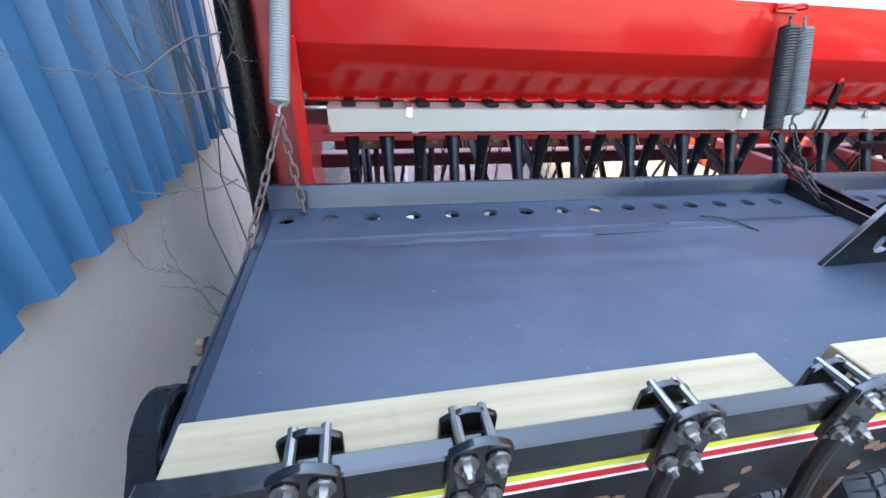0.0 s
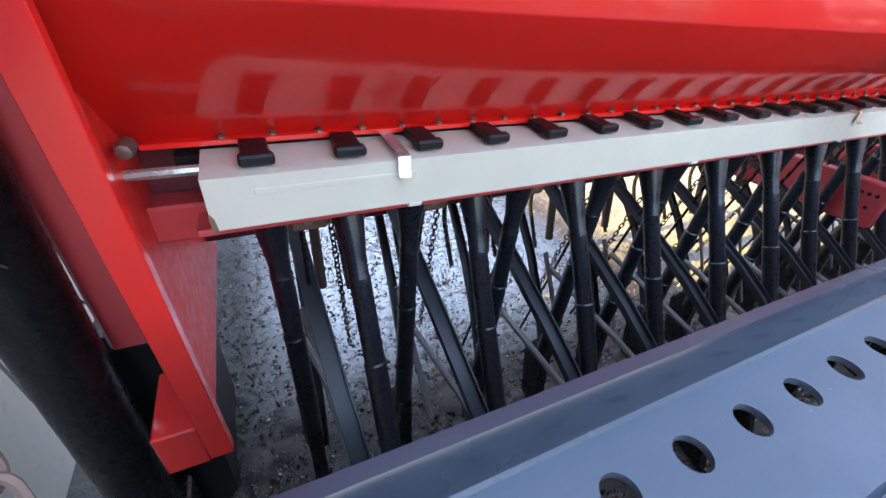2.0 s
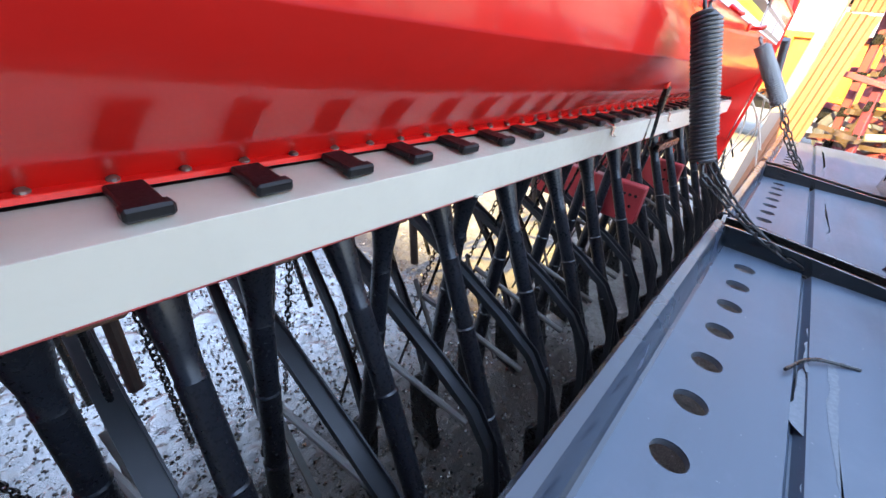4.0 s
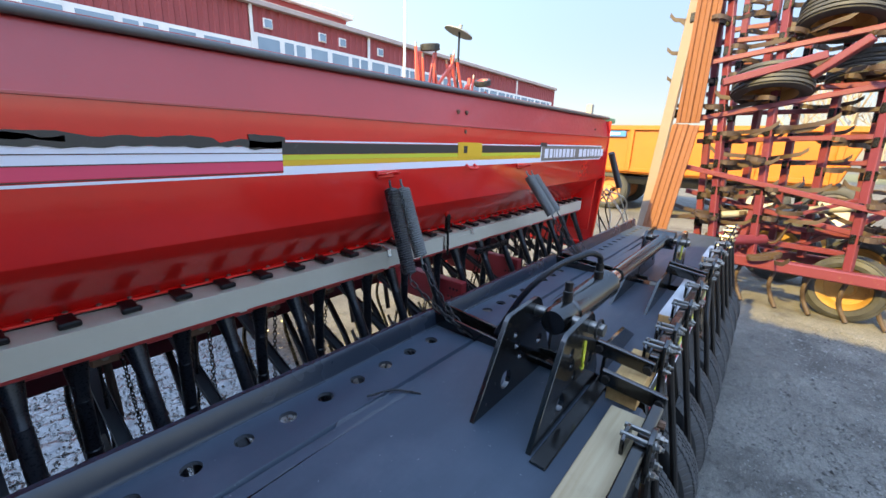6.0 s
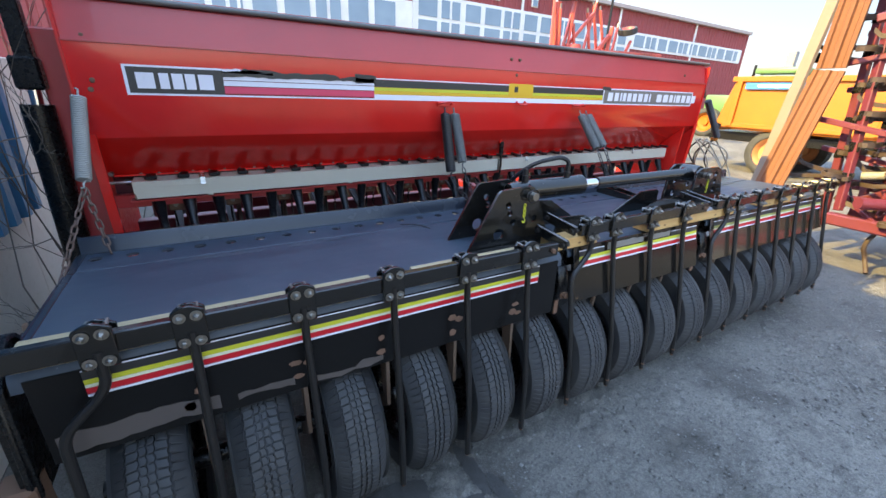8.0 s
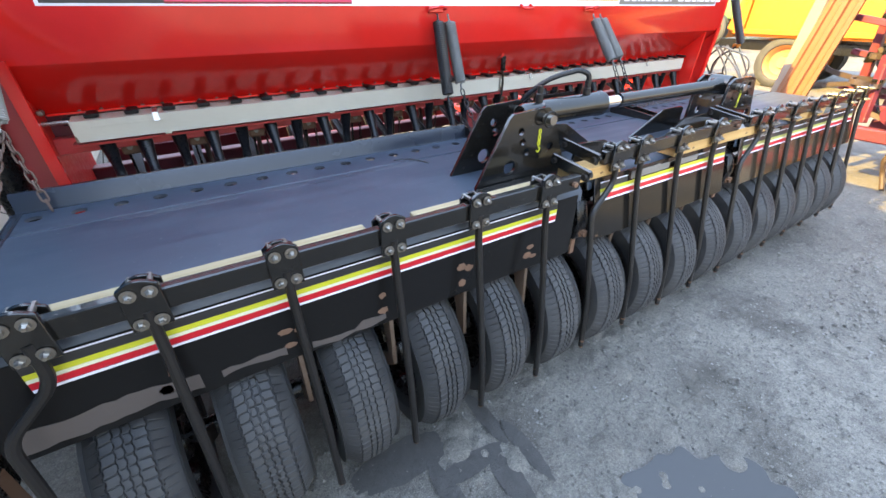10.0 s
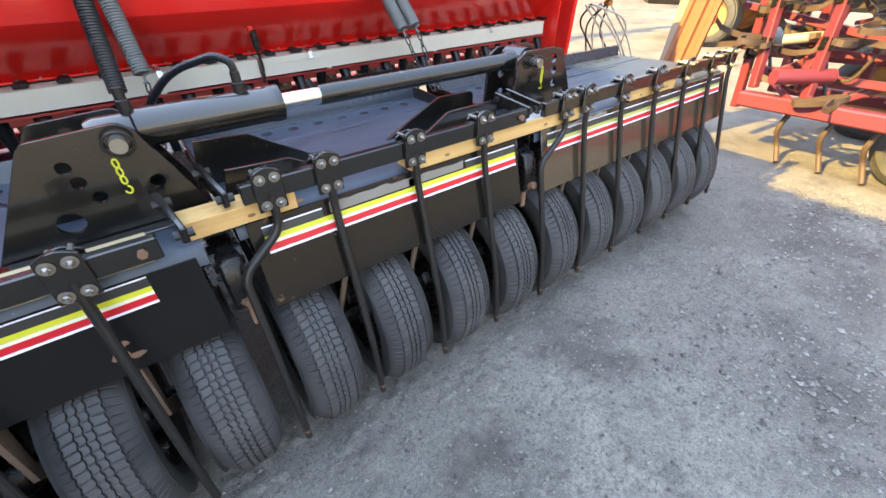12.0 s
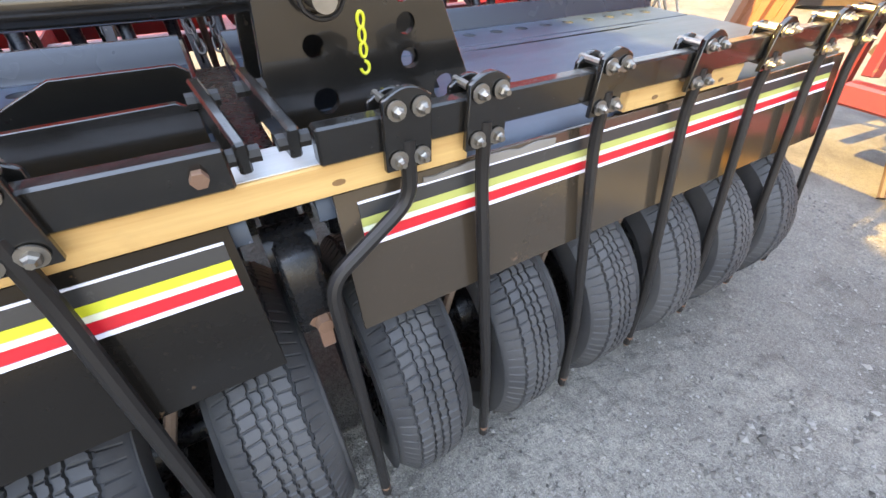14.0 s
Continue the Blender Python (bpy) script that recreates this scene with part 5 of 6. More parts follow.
part("nut", lathe([(0.178, 0), (0.178, 0.013), (0.192, 0.013), (0.192, 0)], 6, "x", (0, 0.30, 0.765)), RUST, eb)
part("hinge_block", box((0.198, 0.14, 0.68), (0.213, 0.22, 0.78), 0.004), RUST, eb, "rusty hinge block")
part("lower_link", box((0.13, 0.02, 0.30), (0.20, 0.10, 0.52), 0.008), RUST, eb)


# ---- bare shrub against the wall ----
BARK = painted("grey_twig_bark", (0.05, 0.04, 0.035), 0.8, (0.13, 0.11, 0.09), 0.6, scale=30)
shrub = thing("bare_shrub", (0.04, 1.0, 0), "leafless shrub with thin grey twigs growing by the wall", "shrub")
rs = random.Random(11)


def twig(p, d, length, r, depth, bm):
    pts, q, dd = [p.copy()], p.copy(), d.normalized()
    for i in range(6):
        dd = (dd + Vector((rs.uniform(-0.2, 0.2), rs.uniform(-0.2, 0.2), rs.uniform(-0.12, 0.16)))).normalized()
        q = q + dd * length / 6
        q.x = max(q.x, WALL_X + 0.07)
        pts.append(q.copy())
    sweep(pts, [r * (1 - 0.65 * i / 6) for i in range(7)], 5, bm)
    if depth:
        for k in range(2):
            i = rs.randint(2, 5)
            side = Vector((rs.uniform(-0.7, 1.0), rs.uniform(-1, 0.7), rs.uniform(0.0, 0.8)))
            twig(pts[i], (dd + side).normalized(), length * rs.uniform(0.35, 0.6), r * 0.55, depth - 1, bm)


PALE_BARK = painted("pale_twig_bark", (0.06, 0.05, 0.041), 0.8, (0.16, 0.14, 0.12), 0.6, scale=30)
stem_at = [(0.03 + 0.008 * k + rs.uniform(-0.02, 0.02), 1.05 + 0.10 * k) for k in range(10)]
for k, (sx, sy) in enumerate(stem_at):
    bm = bmesh.new()
    twig(Vector((sx, sy, 0)), Vector((0.03, rs.uniform(-0.10, 0.10), 1)), rs.uniform(1.5, 2.3), 0.0036, 2, bm)
    part("stem", bm, BARK, shrub)


def kinked(p, d, length, r, bm, side):
    """A crooked twig with short side shoots."""
    pts, q, dd = [p.copy()], p.copy(), d.normalized()
    n = 11
    for i in range(n):
        dd = (dd + Vector((rs.uniform(-0.30, 0.30), rs.uniform(-0.30, 0.30), rs.uniform(-0.28, 0.32)))).normalized()
        q = q + dd * length / n
        q.x = max(q.x, WALL_X + 0.06)
        pts.append(q.copy())
        if side and i % 3 == 1:
            kinked(q, dd + Vector((rs.uniform(-0.6, 0.6), rs.uniform(-0.8, 0.4), rs.uniform(-0.5, 0.8))), length * rs.uniform(0.25, 0.45), r * 0.55, bm, side - 1)
    sweep(pts, [r * (1 - 0.7 * i / n) for i in range(n + 1)], 5, bm)


for p, d, l in (((0.12, 0.95, 1.03), (-0.55, -0.8, 0.15), 0.42), ((0.12, 0.98, 1.15), (-0.5, -0.8, 0.05), 0.42), ((0.12, 0.86, 0.82), (-0.7, -0.7, 0.0), 0.30),
                ((0.14, 0.90, 1.10), (0.6, -0.5, 0.5), 0.22), ((0.12, 0.95, 0.95), (-0.2, -0.5, 0.6), 0.30), ((0.13, 0.62, 0.60), (-0.1, -0.2, 0.8), 0.22), ((0.12, 0.55, 0.58), (-0.3, 0.1, 0.7), 0.20)):
    bm = bmesh.new()
    kinked(Vector(p), Vector(d), l, 0.0024, bm, 2)
    part("branch", bm, PALE_BARK, shrub, "crooked grey-brown branch")

# ---- puddles ----
def pool(name, cx, cy, rx, ry, seed, mat, z, label, n=160):
    r = random.Random(seed)
    ph = [(k, r.uniform(0, 6.28), r.uniform(0.3, 1.0) / k ** 0.8) for k in range(2, 30)]
    bm = bmesh.new()
    vs = []
    for i in range(n):
        a = 2 * math.pi * i / n
        f = 1 + 0.10 * sum(w * math.sin(k * a + p) for k, p, w in ph)
        vs.append(bm.verts.new((cx + rx * f * math.cos(a), cy + ry * f * math.sin(a), z)))
    bm.faces.new(vs)
    return tagged(part(name, bm, mat), label, "puddle", group="puddles", kind="structure")


pool("puddle", 1.62, -0.71, 0.33, 0.27, 3, WATER, 0.0065, "still shallow puddle on the gravel")
pool("puddle", 2.54, -1.17, 0.28, 0.20, 8, WATER, 0.0065, "still shallow puddle on the gravel")
pool("puddle", 1.315, -0.03, 0.03, 0.12, 26, DAMP, 0.007, "dark wet trickle on the gravel")
pool("puddle", 1.36, -0.20, 0.03, 0.12, 27, DAMP, 0.0075, "dark wet trickle on the gravel")
pool("puddle", 0.98, -0.02, 0.17, 0.07, 5, DAMP, 0.005, "dark wet trickle on the gravel")
pool("puddle", 1.17, -0.15, 0.13, 0.035, 15, DAMP, 0.006, "dark wet trickle on the gravel")
pool("puddle", 1.06, -0.21, 0.035, 0.14, 19, DAMP, 0.007, "dark wet trickle on the gravel")
pool("puddle", 1.25, -0.26, 0.04, 0.10, 25, DAMP, 0.008, "dark wet trickle on the gravel")


# ---- road wheels ----
def road_wheel(parent, at, r, w, axis_turn, rim_mat, ribs=5):
    """A ribbed implement tyre on a dished rim; its axis lies along x before the turn."""
    h = w / 2
    prof = [(-h * 0.7, r * 0.62), (-h * 0.95, r * 0.70), (-h, r * 0.82), (-h * 0.86, r * 0.94)]
    for k in range(ribs):
        a, b = -0.78 + 1.56 * k / ribs, -0.78 + 1.56 * (k + 1) / ribs
        prof += [(h * (a + 0.03), r * 0.955), (h * (a + 0.05), r), (h * (b - 0.05), r), (h * (b - 0.03), r * 0.955)]
    prof += [(h * 0.86, r * 0.94), (h, r * 0.82), (h * 0.95, r * 0.70), (h * 0.7, r * 0.62)]
    q = Euler(axis_turn).to_matrix().to_4x4()
    m = Matrix.Translation(at) @ q

    def turned(bm):
        bmesh.ops.transform(bm, matrix=m, verts=bm.verts)
        return bm

    t = part("tyre", turned(lathe(prof, 44)), RUBBER, parent)
    rim = [(-h * 0.75, r * 0.64), (-h * 0.85, r * 0.66), (-h * 0.7, r * 0.60), (-h * 0.2, r * 0.52), (-h * 0.1, r * 0.25), (-h * 0.5, r * 0.22), (-h * 0.5, 0.0)]
    part("rim", turned(lathe(rim + [(-v, rr) for v, rr in rim[::-1]], 32)), rim_mat, t, "dusty dished rim")
    return t


# ---- folded tine cultivator ----
cult = thing("folded_cultivator", (5.6, 0.0, 0), "faded red folded tine cultivator with yellow-rimmed wheels", "cultivator")


def bar(a, b, w=0.05, d=0.05, mat=None, name="frame_bar", parent=None, label=""):
    a, b = Vector(a), Vector(b)
    dirn = b - a
    bm = box((-dirn.length / 2, -w / 2, -d / 2), (dirn.length / 2, w / 2, d / 2), min(w, d) * 0.12)
    m = Matrix.Translation((a + b) / 2) @ dirn.to_track_quat("X", "Z").to_matrix().to_4x4()
    bmesh.ops.transform(bm, matrix=m, verts=bm.verts)
    return part(name, bm, mat or RED_OLD, cult if parent is None else parent, label)


bar((5.35, 0.32, 0.43), (5.30, -2.6, 0.43), 0.10, 0.10)
bar((5.95, 0.32, 0.42), (5.95, -2.6, 0.42), 0.08, 0.08)
UPR = [((5.40, 0.27, 0.5), (5.55, 0.53, 2.9)), ((5.40, -0.06, 0.45), (5.50, 0.12, 2.9)), ((5.38, -0.71, 0.45), (5.45, -0.60, 2.9)), ((5.75, 0.10, 0.45), (5.80, 0.20, 2.9)),
       ((5.80, -0.43, 0.45), (5.85, -0.34, 2.9)), ((5.80, -1.05, 0.45), (5.85, -0.95, 2.9)), ((5.38, -1.35, 0.45), (5.45, -1.22, 2.9)), ((5.6, 0.40, 0.3), (5.65, 0.62, 2.9)), ((6.1, 0.30, 0.4), (6.15, 0.45, 2.9)), ((6.15, -0.20, 0.4), (6.2, -0.08, 2.9)), ((6.2, -0.78, 0.4), (6.25, -0.66, 2.9)), ((6.25, -1.35, 0.4), (6.3, -1.22, 2.9))]
for a, b in UPR:
    bar(a, b, 0.05, 0.06)
LEVEL = [((5.42, 0.68, 1.26), (5.20, -1.6, 0.84)), ((5.45, 0.60, 1.70), (5.40, -1.5, 2.12)), ((5.45, 0.60, 2.20), (5.40, -1.5, 2.50)), ((5.62, 0.60, 1.0), (5.40, -1.6, 0.62)),
         ((5.70, 0.60, 1.50), (5.75, -1.6, 1.62)), ((5.70, 0.60, 1.95), (5.75, -1.6, 2.02)), ((5.7, 0.6, 2.42), (5.7, -1.5, 2.44)), ((5.7, 0.6, 0.72), (5.7, -1.6, 0.74)), ((5.5, 0.65, 2.75), (5.5, -1.5, 2.8)), ((6.15, 0.5, 0.62), (6.2, -1.7, 0.66)), ((6.15, 0.55, 1.30), (6.2, -1.7, 1.38)), ((6.15, 0.55, 1.80), (6.2, -1.7, 1.84)), ((6.15, 0.55, 2.30), (6.2, -1.7, 2.26)), ((6.15, 0.55, 2.62), (6.2, -1.7, 2.70))]
for a, b in LEVEL:
    bar(a, b, 0.045, 0.045)
bar((5.15, 0.42, 1.98), (5.25, -0.22, 2.16), 0.09, 0.06, RED_OLD, "wheel_arm")
bar((5.3, -0.16, 2.02), (5.2, -0.45, 2.25), 0.08, 0.06, RED_OLD, "wheel_arm")
for (a, b) in (((5.6, 0.35, 0.5), (5.9, -0.35, 0.95)), ((5.7, -0.2, 0.45), (6.0, -0.9, 0.9)), ((5.5, 0.05, 0.5), (5.6, 0.0, 1.0)), ((5.55, 0.3, 0.6), (5.75, -0.7, 0.55))):
    bar(a, b, 0.055, 0.05, RED_OLD, "lower_link")
part("ram", rod((5.55, 0.25, 0.80), (5.75, -0.75, 0.98), 0.035, 12), painted("grey_ram_paint", (0.22, 0.23, 0.22), 0.5), cult, "grey hydraulic ram")
part("pivot", rod((5.2, 0.12, 0.62), (5.5, -0.12, 0.62), 0.048, 16), RED_OLD, cult, "thick red pivot tube")


def s_tine():
    """A flat spring tine: a loop and a long curved tail, lying level."""
    path = [Vector((0.0, 0, 0))]
    for i in range(15):
        a = radians(90 - 300 * i / 14)
        path.append(Vector((0.03 + 0.11 * math.cos(a) * 1.35, -0.06 + 0.07 * math.sin(a) - 0.01, 0.004 * i * 0.5)))
    path += [Vector((0.05, -0.16, 0.03)), Vector((-0.06, -0.30, 0.035)), Vector((-0.08, -0.40, 0.055)), Vector((-0.07, -0.45, 0.10))]
    bm = bmesh.new()
    rows = []
    for i, p in enumerate(path):
        d = (path[min(i + 1, len(path) - 1)] - path[max(0, i - 1)]).normalized()
        s = d.cross(Vector((0, 0, 1))).normalized() * 0.006
        u = Vector((0, 0, 0.018))
        rows.append([bm.verts.new(p + s + u), bm.verts.new(p - s + u), bm.verts.new(p - s - u), bm.verts.new(p + s - u)])
    for a, b in zip(rows, rows[1:]):
        for k in range(4):
            bm.faces.new((a[k], a[(k + 1) % 4], b[(k + 1) % 4], b[k]))
    bm.faces.new(rows[0]), bm.faces.new(rows[-1])
    return mesh_of("spring_tine", bm, LEAF_SPRING)


S_TINE = s_tine()
CLAMP = mesh_of("tine_clamp", box((-0.03, -0.035, -0.04), (0.03, 0.035, 0.04), 0.005), BLACK)
rt = random.Random(4)
for k, (a, b) in enumerate(UPR):
    a, b = Vector(a), Vector(b)
    for i in range(9):
        t = 0.12 + 0.105 * i + (0.03 if k % 2 else 0)
        if t > 0.98:
            continue
        p = a.lerp(b, t)
        o = piece("spring_tine", S_TINE, cult, p + Vector((-0.02, 0, 0)), (rt.uniform(-0.07, 0.07), rt.uniform(-0.08, 0.08), rt.uniform(-0.35, 0.15) + (math.pi if rt.random() < 0.2 else 0)))
        piece("tine_clamp", CLAMP, cult, p)
for k in range(16):
    q = Vector((rt.uniform(5.35, 6.2), rt.uniform(-1.7, 0.5), rt.uniform(0.46, 0.95)))
    piece("spring_tine", S_TINE, cult, q, (rt.uniform(-0.3, 0.3), rt.uniform(-0.3, 0.3), rt.uniform(-3.1, 3.1)))
    bar(q, q + Vector((rt.uniform(-0.2, 0.3), rt.uniform(-0.35, 0.35), rt.uniform(-0.12, 0.3))), 0.03, 0.03, (RED_OLD, LEAF_SPRING, RED_OLD)[k % 3], "linkage_bar")
for k in range(10):
    q = Vector((rt.uniform(5.4, 6.1), rt.uniform(-1.5, 0.4), rt.uniform(0.7, 1.15)))
    e = q + Vector((rt.uniform(-0.3, 0.3), rt.uniform(-0.5, 0.5), rt.uniform(-0.4, -0.1)))
    part("hose", sweep(rounded([q, q.lerp(e, 0.5) + Vector((0, 0, -0.18)), e], 0.15, 6), 0.011, 7), (HOSE, LEAF_SPRING)[k % 2], cult)
for sy in (-0.02, -0.28, -0.52, -0.76, -1.0, -1.25, -1.5):
    part("ground_tine", sweep(rounded([(5.5, sy, 0.42), (5.42, sy + 0.05, 0.25), (5.5, sy + 0.02, 0.12), (5.42, sy - 0.04, 0.015)], 0.08, 5), 0.018, 8), LEAF_SPRING, cult)
road_wheel(cult, (5.6, -0.765, 0.285), 0.285, 0.24, (0, 0, radians(-18)), RIM_YELLOW)
road_wheel(cult, (6.6, -0.275, 0.36), 0.36, 0.22, (0, 0, radians(-18)), RIM_YELLOW)
road_wheel(cult, (6.5, -0.95, 0.31), 0.31, 0.22, (0, 0, radians(-18)), RIM_YELLOW)
road_wheel(cult, (7.3, -0.50, 0.36), 0.36, 0.24, (0, 0, radians(-10)), RIM_YELLOW)
bar((6.6, 0.3, 0.36), (6.6, -1.2, 0.36), 0.07, 0.07, RED_OLD, "axle_beam")
road_wheel(cult, (5.45, 0.085, 1.985), 0.29, 0.22, (0, radians(105), radians(10)), RIM_YELLOW)
road_wheel(cult, (5.55, -0.28, 2.50), 0.30, 0.22, (0, radians(106), radians(-10)), RIM_YELLOW)
road_wheel(cult, (5.95, -0.55, 2.12), 0.28, 0.22, (0, radians(102), 0), RIM_YELLOW)
# ribbed transport boards and a thin post beside the wing
cult_board = thing("transport_board", (5.3, 0.66, 0), "rust-orange ribbed steel board leaning on the cultivator", "board", group="transport boards")


def ribbed(a, b, w, parent, mat):
    a, b = Vector(a), Vector(b)
    prof = [(-w, 0), (-w, 0.03), (-w * 0.7, 0.035), (-w * 0.6, 0.018), (-w * 0.25, 0.018), (-w * 0.15, 0.04), (w * 0.15, 0.04), (w * 0.25, 0.018), (w * 0.6, 0.018), (w * 0.7, 0.035), (w, 0.03), (w, 0)]
    L = (b - a).length
    bm = prism([(u, -v) for u, v in prof], "z", 0, L)
    d = (b - a).normalized()
    yv = Vector((1, 0, 0)) - d * d.x
    yv.normalize()
    xv = yv.cross(d)
    m = Matrix((xv, yv, d)).transposed().to_4x4()
    m.translation = a
    bmesh.ops.transform(bm, matrix=m, verts=bm.verts)
    return part("board", bm, mat, parent)


ribbed((5.05, 0.80, 0.02), (5.38, 0.668, 1.64), 0.11, cult_board, ORANGE)
ribbed((5.385, 0.662, 1.66), (5.42, 0.668, 2.95), 0.10, cult_board, ORANGE)
bm = box((-0.05, -0.02, 0), (0.05, 0.02, 2.96), 0.004)
bmesh.ops.transform(bm, matrix=Matrix.Translation((5.16, 0.905, 0.0)) @ Vector((0.31, -0.125, 2.94)).to_track_quat("Z", "X").to_matrix().to_4x4() @ pose(0, 0, 0, 0, 0, 90), verts=bm.verts)
post = part("plank", bm, painted("brown_grey_steel", (0.16, 0.115, 0.09), 0.6, (0.22, 0.17, 0.12), 0.6, scale=6))
tagged(post, "grey-brown weathered plank leaning behind the orange board", "plank")
for bz in (1.05, 1.45, 1.75, 2.25, 2.6):
    piece("tine_clamp", CLAMP, cult_board, (5.42, 0.77, bz))

# hoses and the end arm at the far end of the seed drill
ha = thing("end_strut", (4.2, 1.0, 1.2), "black strut with hoses at the end of the hopper", "strut")
part("strut", coil((4.17, 0.97, 1.36), (4.38, 0.93, 1.08), 0.022, 0.004, 40), SPRING_B, ha)
part("strut_core", rod((4.17, 0.97, 1.36), (4.38, 0.93, 1.08), 0.019, 12), SPRING_B, ha)
part("arm", rod((4.16, 1.05, 1.60), (4.20, 1.02, 1.38), 0.012, 8), BLACK, ha)
part("yellow_cap", box((4.42, 0.96, 1.04), (4.47, 1.0, 1.07), 0.004), YELLOW, ha)
rh = random.Random(6)
PALE_HOSE = painted("pale_dusty_hose", (0.30, 0.27, 0.23), 0.6, (0.4, 0.35, 0.28), 0.6, scale=20)
for k in range(9):
    p0 = Vector((4.40 + rh.uniform(-0.1, 0.15), 1.0 + rh.uniform(-0.05, 0.1), 1.05))
    p1 = p0 + Vector((rh.uniform(-0.1, 0.3), rh.uniform(-0.3, 0.2), rh.uniform(-0.25, -0.05)))
    p2 = p0 + Vector((rh.uniform(0.0, 0.5), rh.uniform(-0.3, 0.1), rh.uniform(-0.7, -0.4)))
    part("hose", sweep(rounded([p0, p1, p2], 0.2, 7), 0.0065, 7), (PALE_HOSE, HOSE, PALE_HOSE)[k % 3], ha, "dangling hydraulic hose")


# ---- yellow dump trailer ----
tr = thing("dump_trailer", (10.8, 1.6, 0), "yellow steel dump trailer parked on the yard", "trailer")
body = part("body", prism([(-1.0, 0.95), (-1.25, 1.86), (3.85, 1.86), (4.05, 0.98), (3.7, 0.86), (-0.8, 0.86)], "x", 10.5, 12.6, 0.02), YELLOW, tr)
part("top_rail", box((10.44, -1.28, 1.80), (10.52, 3.9, 1.90), 0.01), YELLOW, body)
part("bottom_rail", box((10.46, -0.95, 0.90), (10.52, 3.9, 0.99), 0.01), YELLOW, body)
for ry in (-0.9, 0.25, 1.4, 2.5, 3.75):
    part("rib", box((10.44, ry - 0.05, 0.92), (10.51, ry + 0.05, 1.84), 0.01), YELLOW, body)
part("sign", box((10.435, 2.62, 1.66), (10.445, 3.62, 1.78)), F_BLUE, body, "blue and white name strip")
part("sign_bar", box((10.43, 2.75, 1.695), (10.437, 3.4, 1.74)), F_WHITE, body)
part("chassis", box((10.7, -0.8, 0.62), (12.3, 4.2, 0.80), 0.01), BLACK, tr)
RIM_W = painted("white_rim_paint", (0.55, 0.53, 0.50), 0.5, (0.3, 0.25, 0.2), 0.6)
RIM_O = painted("orange_rim_paint", (0.62, 0.20, 0.03), 0.5, (0.3, 0.2, 0.12), 0.5)
for wy, rm in ((0.0, RIM_W), (-1.0, RIM_W), (2.9, RIM_O)):
    for wx in (10.72, 12.3):
        road_wheel(tr, (wx, wy, 0.45), 0.45, 0.36, (0, 0, 0), rm)

# ---- factory building ----
bd = thing("factory_building", (15, 18.5, 0), "long red sheet-clad factory with bands of white windows", "building")
BY, BX0, BX1, BTOP = 18.5, -24.0, 40.5, 6.75
CLAD = painted("dark_red_cladding", (0.24, 0.022, 0.026), 0.6, (0.35, 0.10, 0.09), 0.25, scale=0.6)
prof, x = [], BX0
while x < BX1:
    prof += [(x, BY), (x + 0.16, BY), (x + 0.20, BY - 0.05), (x + 0.36, BY - 0.05)]
    x += 0.4
part("wall", sheet(prof, "z", 0, BTOP, 0.01), CLAD, bd, "dark red ribbed sheet cladding")
part("core", box((BX0, BY + 0.05, 0), (BX1, BY + 16, BTOP - 0.1)), CLAD, bd)
WTRIM = painted("white_trim_paint", (0.72, 0.70, 0.68), 0.5, (0.5, 0.45, 0.4), 0.2, scale=1)
part("roof_edge", box((BX0 - 0.2, BY - 0.3, BTOP), (BX1 + 0.2, BY + 16, BTOP + 0.22), 0.02), painted("pink_grey_roof", (0.45, 0.34, 0.32), 0.6), bd, "pale roof edge")
part("upper_roof", box((-6, BY + 3.0, BTOP), (17.5, BY + 13, BTOP + 1.5), 0.05), CLAD, bd, "set-back upper storey")
part("upper_roof_edge", box((-6.3, BY + 2.7, BTOP + 1.5), (17.8, BY + 13, BTOP + 1.75), 0.02), WTRIM, bd)
PANE = Nodes("window_glass")
PANE = PANE.done(PANE.mix(PANE.noise(0.8, 2), (0.10, 0.16, 0.22), (0.22, 0.30, 0.36)), 0.08, spec=0.8)
for bx0, bx1, z0, z1 in ((BX0 + 1, 10.0, 3.9, 5.3), (10.0, 26.0, 3.9, 5.7), (26.0, 40.2, 4.6, 5.6)):
    part("window_band", box((bx0, BY - 0.10, z0), (bx1, BY - 0.02, z1), 0.01), WTRIM, bd, "white window surround")
    x, k = bx0 + 0.3, 0
    while x < bx1 - 1.0:
        w = (1.0, 0.45, 0.45, 0.9)[k % 4]
        if z1 - z0 > 1.5:
            for za, zb in ((z0 + 0.12, z0 + 0.72), (z0 + 0.88, z1 - 0.15)):
                part("window", box((x, BY - 0.13, za), (x + w, BY - 0.09, zb)), PANE, bd)
        else:
            part("window", box((x, BY - 0.13, z0 + 0.15), (x + w, BY - 0.09, z1 - 0.15)), PANE, bd)
        x += w + (0.25, 0.15, 0.35, 0.3)[k % 4]
        k += 1
for x in (2.5, 10.0, 16.5, 24.5, 33):
    part("trim", box((x, BY - 0.14, 0), (x + 0.12, BY - 0.05, BTOP)), WTRIM, bd)
for x in (10.6, 13.4, 14.6, 17.2):
    w = part("window", box((x, BY - 0.12, 5.95), (x + 0.42, BY - 0.04, 6.35), 0.01), WTRIM, bd)
    part("pane", box((x + 0.05, BY - 0.14, 6.0), (x + 0.37, BY - 0.10, 6.3)), PANE, w)

